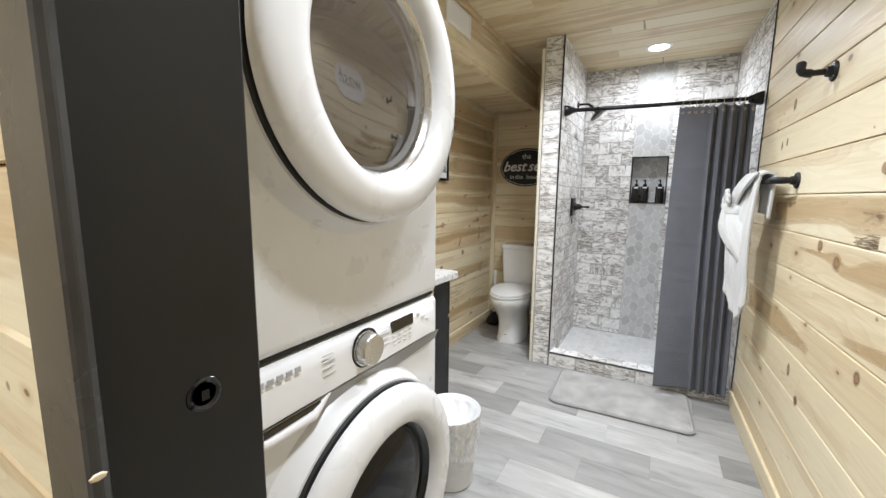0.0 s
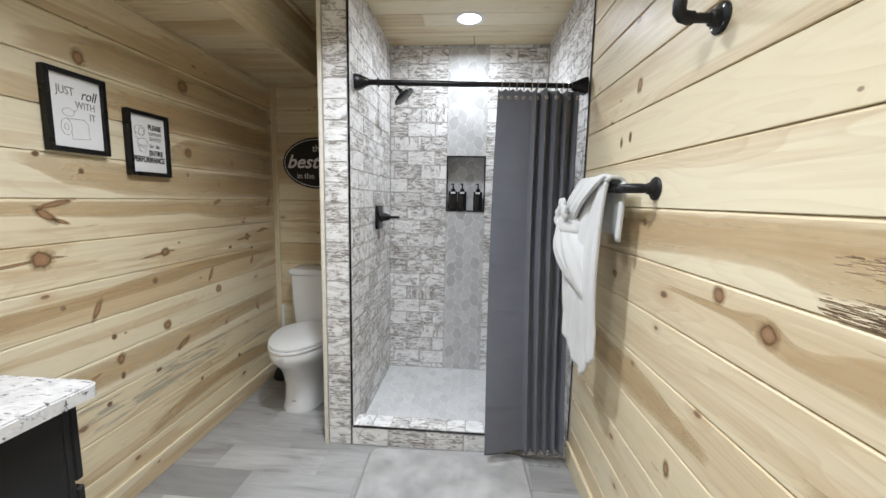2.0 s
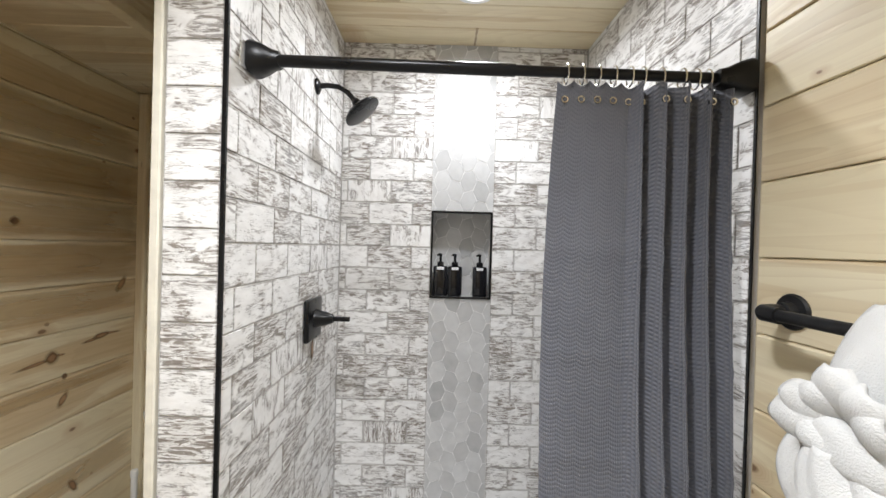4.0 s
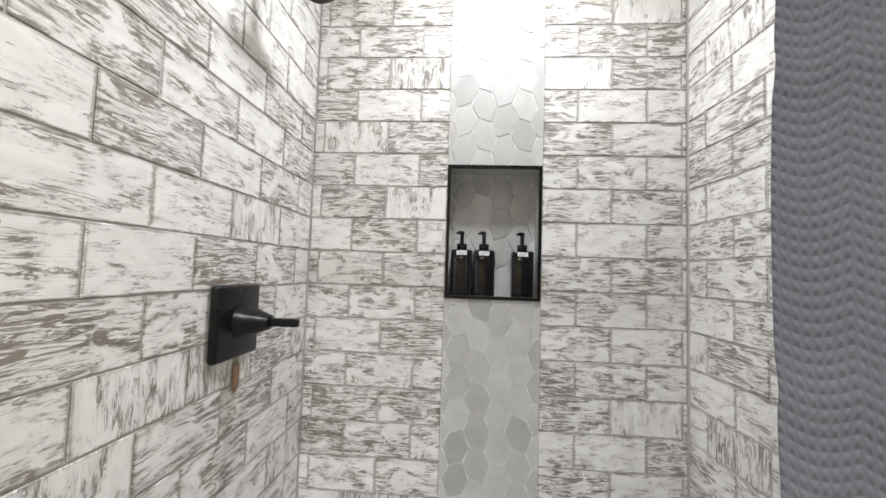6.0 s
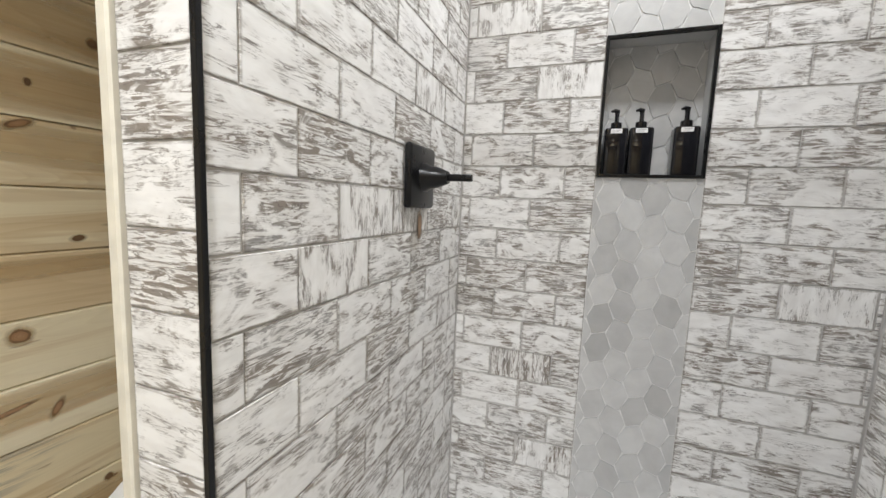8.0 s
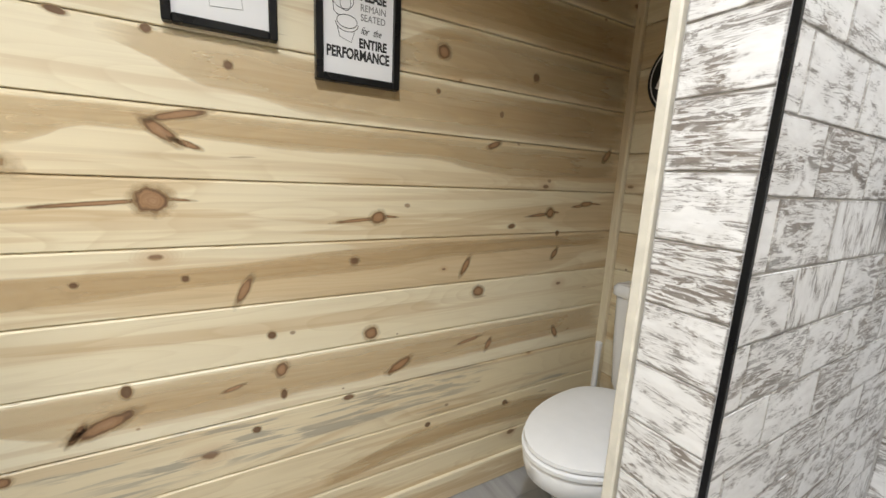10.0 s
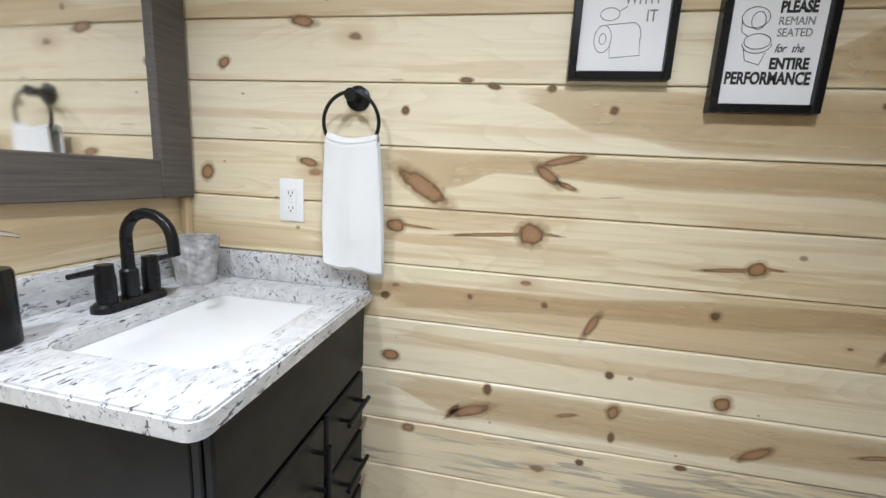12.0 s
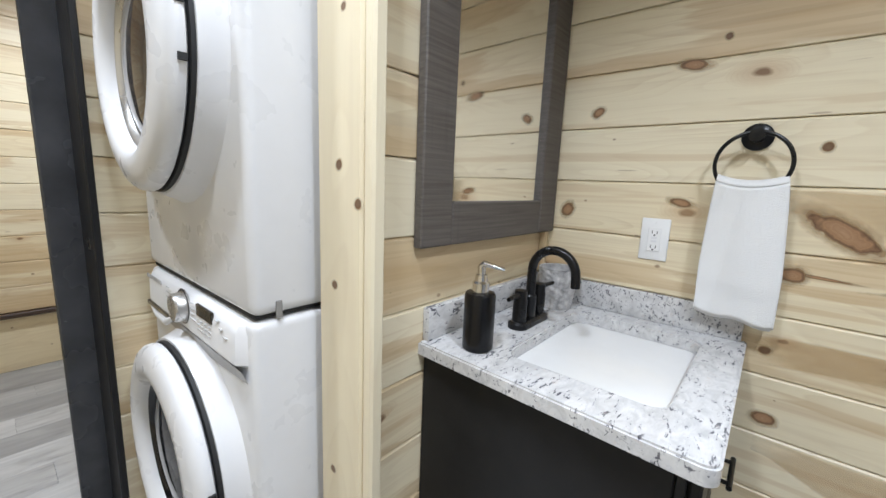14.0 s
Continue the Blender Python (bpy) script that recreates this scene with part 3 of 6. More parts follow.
SKEW = 1.78     # the right wall runs slightly off square


def east(y):
    return 0.518 - math.tan(radians(SKEW)) * (y - 1.56)


def on_right(y, z, off=0.0):
    return pose(east(y) - off, y, z, 0, 0, -90 + SKEW)


def on_back(x, z, y):
    return pose(x, y, z)


def on_mirror_wall(x, z, y=YM):
    return pose(x, y, z, 0, 0, 180)


FACE = pose(0, 0, 0, 90, 0, 0)      # turns letters from lying to standing, front towards -y


# ---- structure ----
def plank_mesh(length, height, thick=0.016, groove=0.0065, cache={}):
    key = (round(length, 4), round(height, 4), thick)
    if key not in cache:
        b = box(-length / 2, length / 2, -thick, 0, 0.0006, height - 0.0006)
        long_front = [e for e in b.edges if all(abs(v.co.y + thick) < 1e-6 for v in e.verts) and abs(e.verts[0].co.z - e.verts[1].co.z) < 1e-6]
        upper = [e for e in long_front if e.verts[0].co.z > height / 2]
        lower = [e for e in long_front if e.verts[0].co.z < height / 2]
        bmesh.ops.bevel(b, geom=upper, offset=groove, segments=1, affect="EDGES")
        bmesh.ops.bevel(b, geom=[e for e in lower if e.is_valid], offset=0.0018, segments=1, affect="EDGES")
        me = bpy.data.meshes.new("plank")
        b.to_mesh(me)
        b.free()
        me.materials.append(PINE)
        cache[key] = me
    return cache[key]


def plank_wall(wall, m, length, z_top, z_first, pitch=0.1525, z_bottom=0.0, stained_at=None, wood=None):
    """Horizontal boards over a wall core; m is the wall's face, centred along its length."""
    z = z_first
    while z > z_bottom:
        z -= pitch
    while z < z_top - 0.01:
        lo, hi = max(z, z_bottom), min(z + pitch, z_top)
        if hi - lo > 0.012:
            ob = placed("plank", plank_mesh(length, hi - lo), None, wall)
            ob.matrix_basis = m @ pose(0, 0, lo)
            if wood:
                ob.material_slots[0].link = "OBJECT"
                ob.material_slots[0].material = wood
            if stained_at is not None and lo < stained_at < hi:
                ob.material_slots[0].link = "OBJECT"
                ob.material_slots[0].material = PINE_S
        z += pitch


def core(name, x0, x1, y0, y1, z0, z1, label, mat=None):
    return tagged(part(name, box(x0, x1, y0, y1, z0, z1), mat or WALLBACK, None), label, "wall", kind="structure")


P = 0.016   # thickness of the boards
wall_west = core("wall_west", XL - 0.12, XL - P, BED_Y - 0.1, YB + 0.2, -0.02, CEIL + 0.1, "wall of horizontal knotty pine boards, clear finished")
plank_wall(wall_west, pose(XL - P, (YM + YT) / 2, 0, 0, 0, 90), YT - YM, CEIL, 0.6480, stained_at=0.42)
wall_east = core("wall_east", -3.2, 3.2, P, 0.12, -0.02, CEIL + 0.1, "wall of horizontal knotty pine boards with black iron hooks")
wall_east.matrix_basis = on_right(1.30, 0)
plank_wall(wall_east, pose(-0.315, P, 0), 2.57, CEIL, 0.648, pitch=0.1545, wood=PINE_E)
wall_mirror = core("wall_mirror", XL - P, -0.701, 1.13, YM - P, 0, CEIL, "short pine-boarded wall behind the vanity")
plank_wall(wall_mirror, pose((XL - 0.70) / 2, YM - P, 0, 0, 0, 180), -0.70 - XL, CEIL, 0.636, pitch=0.161)
wall_toilet = core("wall_toilet", XL - P, SXL - 0.13, YT + P, YT + 0.1, 0, CEIL, "pine-boarded wall behind the toilet")
plank_wall(wall_toilet, pose((XL + SXL - 0.15) / 2, YT + P, 0), SXL - 0.15 - XL, CEIL, 0.648)
wall_nook = core("wall_nook", XL - P, -0.439, 0.236 + P, 0.402 - P, 0, CEIL, "pine-boarded wall between laundry nook and bedroom")
plank_wall(wall_nook, pose((XL - 0.440) / 2, 0.402 - P, 0, 0, 0, 180), -0.440 - XL, CEIL, 0.655)
plank_wall(wall_nook, pose((XL - 0.440) / 2, 0.236 + P, 0, 0, 0, 0), -0.440 - XL, CEIL, 0.655)
wall_nook_back = core("wall_nook_back", XL - P, XL - 0.001, 0.402, 1.13, 0, CEIL, "plain pine wall behind the laundry machines", PINE_T)
wall_bedroom = core("wall_bedroom", XL - P, XR + 0.12, BED_Y - 0.12, BED_Y - P, 0, CEIL, "pine-boarded bedroom wall seen through the doorway")
plank_wall(wall_bedroom, pose((XL + XR) / 2, BED_Y - P, 0, 0, 0, 180), XR - XL, CEIL, 0.365, z_bottom=0.365)
# Dark strip paints in the shadowed gap below the bedroom boards.
tagged(part("trim_bedroom_shadow_gap", box(XL, XR + 0.1, BED_Y - P, BED_Y + 0.035, 0.335, 0.362, 0.003), plain("shadow_gap_brown", (0.05, 0.03, 0.02), 0.5), None), "dark strip standing for the shadow gap under the bedroom boards", "trim", kind="structure")
tagged(part("trim_bedroom_skirt", box(XL, XR + 0.1, BED_Y - P, BED_Y, 0, 0.335, 0.003), PINE_T, None), "wide pine skirting board in the bedroom", "trim", kind="structure")
core("wall_header", -0.438, XR + 0.05, 0.236, 0.402, 2.06, CEIL, "wall above the doorway", PINE_T)

# ceiling boards in one mesh, running across the room
bm = bmesh.new()
y = BED_Y - 0.1
row = 0
while y < YB + 0.05:
    for x0, x1 in (((XL, -0.35), (-0.35, XR + 0.12)) if row % 3 == 0 else ((XL, XR + 0.12),) if row % 3 == 1 else ((XL, -0.7), (-0.7, XR + 0.12))):
        box(x0 + 0.0006, x1 - 0.0006, y + 0.001, y + 0.1515, CEIL, CEIL + 0.016, 0.003, 1, bm)
    y += 0.1525
    row += 1
box(XL - 0.1, XR + 0.2, BED_Y - 0.2, YB + 0.2, CEIL + 0.012, CEIL + 0.1, 0, 1, bm)
tagged(part("ceiling", bm, PINE_C, None), "low ceiling of knotty pine boards", "ceiling", kind="structure")

# boxed-in duct along the left wall
soffit = thing("soffit", pose(0, 0, 0), "pine-boarded soffit boxing in a duct under the ceiling", "soffit", kind="structure")
SOX, SOZ = -1.035, 2.02
sof = part("soffit_face", box(SOX - 0.016, SOX, YM, YT, SOZ, CEIL, 0.002), PINE_T, soffit)
bm = bmesh.new()
y = YM
while y < YT - 0.02:
    box(XL, SOX - 0.017, y + 0.001, min(y + 0.1515, YT), SOZ + 0.004, SOZ + 0.02, 0.003, 1, bm)
    y += 0.1525
part("soffit_underside", bm, PINE_C, soffit)
part("soffit_corner_trim", box(SOX - 0.03, SOX + 0.008, YM, YT, SOZ - 0.004, SOZ + 0.03, 0.003), PINE_T, soffit)
part("soffit_top_trim", box(SOX, SOX + 0.022, YM, YT, CEIL - 0.03, CEIL, 0.004), PINE_T, soffit)

# trim
def trim(name, x0, x1, y0, y1, z0, z1, mat, label, bevel=0.003):
    return tagged(part(name, box(x0, x1, y0, y1, z0, z1, bevel), mat, None), label, "trim", kind="structure")


sof.data.materials[0] = PINE_Y
trim("baseboard_west", XL, XL + 0.014, 1.80, YT, 0, 0.098, PINE_Y, "pine baseboard along the boarded wall")
trim("baseboard_east", -1.6, 0.85, -0.014, 0.0, 0, 0.098, PINE_T, "pine baseboard along the boarded wall").matrix_basis = on_right(1.30, 0)
trim("baseboard_toilet", XL + 0.014, SXL - 0.15, YT - 0.014, YT, 0, 0.098, PINE_T, "pine baseboard behind the toilet")
trim("trim_corner_toilet", XL, XL + 0.035, YT - 0.02, YT, 0.098, SOZ, PINE_V, "upright pine strip in the corner")
trim("trim_corner_mirror", XL, XL + 0.022, YM, YM + 0.022, 0.96, SOZ, PINE_V, "upright pine strip in the corner")
trim("trim_post_end", -0.7005, -0.668, 1.124, 1.2605, 0, CEIL, PINE_P, "pine post capping the end of the short wall", 0.006)
trim("trim_post_return", -0.7005, -0.671, 1.261, 1.289, 0, CEIL, PINE_P, "pine post capping the end of the short wall", 0.005)
trim("trim_shower_stub", SXL - 0.148, SXL - 0.128, SYF - 0.005, SYF + 0.07, 0, 2.24, PALE, "pale strip along the tiled shower stub")

# black doorway
door_1 = thing("door_1", pose(-0.49, 0.40, 0), "black painted door frame with a latch hole and chipped paint", "door frame", kind="structure")
jm = part("jamb", box(0.0515, 0.069, -0.154, 0.025, 0, 2.06, 0.003), BLACKPAINT, door_1)
part("door_stop", box(0.0515, 0.144, -0.171, -0.157, 0, 2.06, 0.006, 2), plain("glossy_black_edge_paint", (0.030, 0.031, 0.034), 0.26, vary=0.35, scale=9, bumpy=0.12, spec=0.6), door_1, "black stop strip with chipped paint")
part("jamb_right", box(0.985, 1.040, -0.154, 0.025, 0, 2.06, 0.003), BLACKPAINT, door_1)
part("head", box(0.0695, 0.9845, -0.154, 0.025, 2.025, 2.06, 0.003), BLACKPAINT, door_1)
part("latch_hole", lathe([(0.0, 0.0), (0.013, 0.0), (0.016, 0.002), (0.019, 0.001), (0.02, 0.0)], 28, pose(0.0692, -0.046, 1.020, 0, 90, 0)), GLOSSBLACK, door_1, "round black latch plate")
part("latch_slot", box(0.0712, 0.0722, -0.050, -0.042, 1.014, 1.025), BLACK, door_1)
part("paint_chip", lathe([(0.0, 0.0012), (0.0035, 0.001), (0.005, 0.0)], 7, pose(0.1441, -0.166, 1.03, 0, 90, 0) @ Matrix.Diagonal((0.7, 0.7, 1, 1)) @ Matrix.Diagonal((1, 1.7, 1, 1))), PINE_T, door_1, "bare wood where paint chipped off")


# ---- lamps in the ceiling ----
def recessed_lamp(x, y, watts, spread):
    lamp = thing("recessed_light", pose(x, y, CEIL), "round white recessed ceiling light, switched on", "ceiling light", group="recessed ceiling lights")
    soften(part("bezel", lathe([(0.064, -0.001), (0.066, -0.006), (0.078, -0.007), (0.084, -0.004), (0.086, 0.0)], 48, close=False), PLASTIC, lamp))
    part("lens", lathe([(0.0, -0.004), (0.05, -0.004), (0.0655, -0.002)], 48, close=False), LENS, lamp, "glowing white lens")
    data = bpy.data.lights.new("recessed_light_beam", "AREA")
    data.shape, data.size, data.energy, data.color = "DISK", 0.13, watts, (0.97, 0.985, 1.0)
    data.spread = radians(spread)
    ob = new("recessed_light_beam", data)
    ob.parent = lamp
    ob.matrix_basis = pose(0, 0, -0.011)
    return lamp


for lx, ly, lw in LAMPS:
    recessed_lamp(lx, ly, lw, 166 if ly > 3 else 160 if ly < 0 else 130)


# ---- shower structure ----
wall_stub = core("wall_shower_stub", SXL - 0.125, SXL - 0.0035, SYF + 0.0035, YB + 0.15, 0, CEIL, "tiled stub wall between shower and toilet", GROUT)
wall_shower_back = tagged(new("wall_shower_back"), "shower wall of white-washed brick tile with a hexagon strip", "wall", kind="structure")
wall_shower_right = core("wall_shower_right", -0.96, 0.0, 0.0, 0.03, 0, CEIL, "shower side wall of white-washed brick tile", GROUT)
wall_shower_right.matrix_basis = on_right(SYF + 0.02, 0)
NX0, NX1, NZ0, NZ1, ND = -0.222, 0.047, 1.197, 1.582, 0.09
for x0, x1, z0, z1 in ((SXL - 0.01, NX0, 0, CEIL), (NX1, SXR + 0.01, 0, CEIL), (NX0, NX1, 0, NZ0), (NX0, NX1, NZ1, CEIL)):
    part("grout_bed", box(x0, x1, YB + 0.0035, YB + 0.12, z0, z1), GROUT if x1 - x0 > 0.3 else GROUT_W, wall_shower_back)
part("niche_back", box(NX0 - 0.01, NX1 + 0.01, YB + ND, YB + 0.12, NZ0 - 0.01, NZ1 + 0.01), GROUT_W, wall_shower_back)
tagged(part("shower_floor_bed", box(SXL - 0.01, SXR + 0.01, SYF + 0.05, YB + 0.01, 0, 0.024), GROUT_W, None), "bedding of the shower floor", "floor", kind="structure")
curb = tagged(part("shower_curb", box(SXL - 0.009, SXR + 0.02, SYF + 0.0035, SYF + 0.115, 0, 0.1035), GROUT, None), "low tiled curb at the shower entrance", "curb", kind="structure")


def black_trim(x0, x1, y0, y1, z0, z1):
    return tagged(part("trim_black_edge", box(x0, x1, y0, y1, z0, z1, 0.001), BLACK, None), "slim black metal tile edging", "trim", kind="structure")


black_trim(SXL - 0.007, SXL + 0.002, SYF - 0.002, SYF + 0.006, 0.107, CEIL - 0.001)
black_trim(SXL + 0.002, SXR, SYF - 0.002, SYF + 0.005, 0.100, 0.107)
black_trim(east(SYF) - 0.005, east(SYF) - 0.001, SYF + 0.012, SYF + 0.019, 0.107, CEIL - 0.001)
niche_trim = thing("niche_frame", pose((NX0 + NX1) / 2, YB, NZ0), "black metal frame lining the shower niche", "niche frame", kind="structure")
hw, hh = (NX1 - NX0) / 2, NZ1 - NZ0
for x0, x1, z0, z1 in ((-hw, -hw + 0.008, 0, hh), (hw - 0.008, hw, 0, hh), (-hw + 0.008, hw - 0.008, 0, 0.009), (-hw + 0.008, hw - 0.008, hh - 0.009, hh)):
    part("edging", box(x0, x1, -0.002, 0.012, z0, z1, 0.001), BLACK, niche_trim)
part("niche_side", box(-hw, -hw + 0.004, 0.012, ND, 0, hh), HEX, niche_trim)
part("niche_side", box(hw - 0.004, hw, 0.012, ND, 0, hh), HEX, niche_trim)
part("niche_sill", box(-hw, hw, 0.012, ND, 0, 0.005), HEX, niche_trim, "pale tile sill")
part("niche_top", box(-hw, hw, 0.012, ND, hh - 0.005, hh), HEX, niche_trim)


# ---- shower things ----
def pump_bottle(x):
    b = thing("pump_bottle", pose(x, YB + 0.047, NZ0 + 0.006, 0, 0, random.uniform(-4, 4)), "black square pump bottle with white label in shower niche", "bottle", group="pump bottles in the niche")
    soften(part("body", box(-0.031, 0.031, -0.03, 0.03, 0, 0.135, 0.007, 3), GLOSSBLACK, b))
    soften(part("collar", lathe([(0.014, 0.134), (0.015, 0.136), (0.015, 0.152), (0.012, 0.154)], 20), GLOSSBLACK, b))
    soften(part("pump", sweep([(0, 0, 0.15), (0, 0, 0.176), (0, 0, 0.186), (-0.006, -0.004, 0.187), (-0.016, -0.010, 0.183)], [0.006, 0.006, 0.008, 0.0055, 0.0035], 10), GLOSSBLACK, b))
    part("label", box(-0.016, 0.014, -0.0308, -0.0302, 0.119, 0.131), PAPER, b, "small white label")
    for i in range(2):
        part("print_bar", box(-0.012, 0.010 - i * 0.005, -0.0311, -0.0309, 0.1265 - i * 0.004, 0.1275 - i * 0.004), GREYINK, b)
    return b


for px in (-0.177, -0.112, 0.000):
    pump_bottle(px)

valve = thing("shower_valve", pose(SXL, 3.45, 1.163, 0, 0, 90), "matt black square shower valve with a lever handle", "shower valve")
soften(part("plate", box(-0.072, 0.072, -0.018, 0, -0.072, 0.072, 0.008, 3), BLACK, valve))
soften(part("hub", lathe([(0.034, 0.012), (0.033, 0.024), (0.026, 0.036), (0.024, 0.052), (0.017, 0.07), (0.014, 0.078), (0, 0.079)], 32, pose(0.004, 0, 0.0, 90, 0, 0)), BLACK, valve))
soften(part("lever", box(-0.004, 0.012, -0.135, -0.07, -0.008, 0.008, 0.003, 2), BLACK, valve))

head = thing("showerhead", pose(SXL, 3.46, 1.97, 0, 0, 90), "matt black round shower head on a bent arm", "shower head")
soften(part("flange", lathe([(0.0, 0.012), (0.012, 0.012), (0.026, 0.004), (0.028, 0.0)], 28, pose(0, 0, 0, 90, 0, 0)), BLACK, head))
soften(part("arm", sweep([(0, 0, 0), (0, -0.035, 0.004), (0, -0.075, 0.0), (0, -0.105, -0.018), (0, -0.13, -0.045)], 0.009, 12), BLACK, head))
soften(part("joint", lathe([(0.0, 0.0), (0.012, 0.004), (0.016, 0.014), (0.012, 0.024), (0.0, 0.028)], 20, pose(0, -0.128, -0.04, 145, 0, 0)), BLACK, head))
soften(part("rose", lathe([(0.012, 0.0), (0.02, 0.01), (0.06, 0.022), (0.069, 0.03), (0.069, 0.036), (0.06, 0.039), (0.0, 0.04)], 36, pose(0, -0.137, -0.058, 140, 0, 0)), BLACK, head))

# rod and curtain
RA, RB = Vector((SXL + 0.004, 2.995, 1.838)), Vector((0.462, 2.93, 1.797))
rod = thing("curtain_rod", Matrix.Translation(RA), "matt black shower curtain rod with square end caps", "curtain rod")
L = RB - RA
soften(part("tube", sweep([L * 0.03, L * 0.55], 0.0135, 16), BLACK, rod))
soften(part("tube", sweep([L * 0.545, L * 0.97], 0.0115, 16), BLACK, rod))
for at_, sgn in ((Vector((0, 0, 0)), 1), (L, -1)):
    def sq(s, d):
        return [at_ + Vector((sgn * d, s * a, s * b)) for a, b in ((-1, -0.7), (-0.7, -1), (0.7, -1), (1, -0.7), (1, 0.7), (0.7, 1), (-0.7, 1), (-1, 0.7))]
    soften(part("end_cap", loft([sq(0.034, 0.0), sq(0.034, 0.01), sq(0.028, 0.03), sq(0.019, 0.05), sq(0.016, 0.065)]), BLACK, rod), 50)

CUR = thing("shower_curtain", pose(0.27, 2.93, 0.04), "dark grey waffle-weave shower curtain drawn to one side", "curtain")


def curtain_point(u, v):
    """u along the cloth, v from the top down."""
    xt = 0.070 + (0.440 - 0.070) * u
    xb = 0.062 + (0.448 - 0.062) * u
    x = xt + (xb - xt) * v
    flat = 0.40 + 0.06 * v                                   # the panel left of the folds
    q = max(0.0, (u - flat) / (1 - flat))
    rolls = abs(math.sin(math.pi * (4.9 * q + 0.10 * math.sin(2.5 * v + 6 * q) * min(1.0, 4 * q))))
    depth = (0.046 + 0.018 * v) * min(1.0, q * 9)
    y = 2.962 - 0.03 * u - 0.16 * v ** 2.2 * (1 - 0.5 * u) + 0.06 * math.sin(math.pi * min(1.0, v * 1.25)) * max(0.0, 1 - 2.2 * u)
    y -= depth * (rolls ** 0.9 - 0.45) + 0.010 * math.sin(7.5 * u + 1.2 * v) * (1 - min(1.0, q * 6))
    x += 0.008 * math.sin(2 * math.pi * 4.9 * q) * min(1.0, q * 9) - 0.010 * math.sin(2.6 * v) * (1 - u)
    hook = abs(math.sin(math.pi * (11 * u)))
    z = 1.788 + (0.022 - 0.04 * u) * 0.4 - 0.012 * hook * (1 - v) - 1.728 * v + 0.02 * u * v
    y += 0.004 * math.sin(11 * v + 7 * u)
    for vc in (0.21, 0.345, 0.475, 0.605, 0.74, 0.87):      # packing creases
        y -= 0.0028 * math.exp(-((v - vc) / 0.008) ** 2)
    return (x - 0.27, y - 2.93, z - 0.04)


cur = part("cloth", sheet(curtain_point, 260, 130, (0.78, 1.75)), CURTAIN, CUR, smooth=True)
thicken(cur, 0.0016)
for i in range(11):
    u = min(1.0, (i + 0.5) / 11)
    p = Vector(curtain_point(u, 0.012))
    t = (p.x + 0.27 - RA.x) / (RB.x - RA.x)
    c = RA + L * t - Vector((0.27, 2.93, 0.04))
    ring = [(c.x, c.y + 0.017 * math.sin(a), c.z - 0.004 + 0.021 * math.cos(a)) for a in [2 * math.pi * k / 18 for k in range(18)]]
    soften(part("hook_ring", sweep(ring, 0.0018, 6, closed=True), CHROME, CUR, "silver curtain hook"))
    soften(part("eyelet", lathe([(0.005, -0.0015), (0.008, -0.002), (0.008, 0.002), (0.005, 0.0015)], 14, pose(p.x, p.y - 0.001, p.z - 0.008, 90, 0, 0), close=False), CHROME, CUR))

# bath mat
mat_thing = thing("bath_mat", pose(-0.123, 2.642, 0.003, 0, 0, 2.2), "grey plush rectangular bath mat on the vinyl floor", "bath mat")


def rounded(w, d, r, z, seg=8):
    out = []
    for cx, cy, a0 in ((w - r, d - r, 0), (-w + r, d - r, 90), (-w + r, -d + r, 180), (w - r, -d + r, 270)):
        for k in range(seg + 1):
            a = radians(a0 + 90 * k / seg)
            out.append((cx + r * math.cos(a), cy + r * math.sin(a), z))
    return out


soften(part("binding", loft([rounded(0.382, 0.242, 0.05, 0.0), rounded(0.387, 0.247, 0.055, 0.004), rounded(0.386, 0.246, 0.054, 0.009), rounded(0.376, 0.236, 0.045, 0.012)]), MATEDGE, mat_thing), 60)
soften(part("plush_top", loft([rounded(0.377, 0.237, 0.045, 0.008), rounded(0.374, 0.234, 0.043, 0.013), rounded(0.362, 0.222, 0.035, 0.0165), rounded(0.2, 0.12, 0.02, 0.0175)]), MATFLUFF, mat_thing), 60)

# ---- toilet corner ----
TX = -1.055
toilet = thing("toilet", pose(TX, 3.36, 0), "white porcelain two-piece toilet with lid closed", "toilet")
soften(part("pedestal", loft([egg(0, 0, 0, 0.118, 0.21, 0.24, power=2.6), egg(0, 0, 0.02, 0.12, 0.212, 0.24, power=2.6), egg(0, 0, 0.05, 0.112, 0.2, 0.23, power=2.5),
      egg(0, 0, 0.16, 0.11, 0.195, 0.22, power=2.4), egg(0, 0, 0.25, 0.125, 0.225, 0.2, power=2.3), egg(0, -0.005, 0.31, 0.16, 0.28, 0.19), egg(0, -0.005, 0.35, 0.182, 0.325, 0.19),
      egg(0, -0.005, 0.3970, 0.186, 0.335, 0.19), egg(0, -0.005, 0.4090, 0.178, 0.325, 0.185)]), PORCELAIN, toilet), 50)
soften(part("rear_deck", box(-0.11, 0.11, 0.12, 0.30, 0.2, 0.41, 0.02, 3), PORCELAIN, toilet))
soften(part("seat", loft([egg(0, -0.005, 0.4100, 0.18, 0.33, 0.165), egg(0, -0.005, 0.4140, 0.187, 0.338, 0.17), egg(0, -0.005, 0.4240, 0.187, 0.338, 0.17), egg(0, -0.005, 0.4280, 0.18, 0.33, 0.165)]), PLASTIC, toilet), 50)
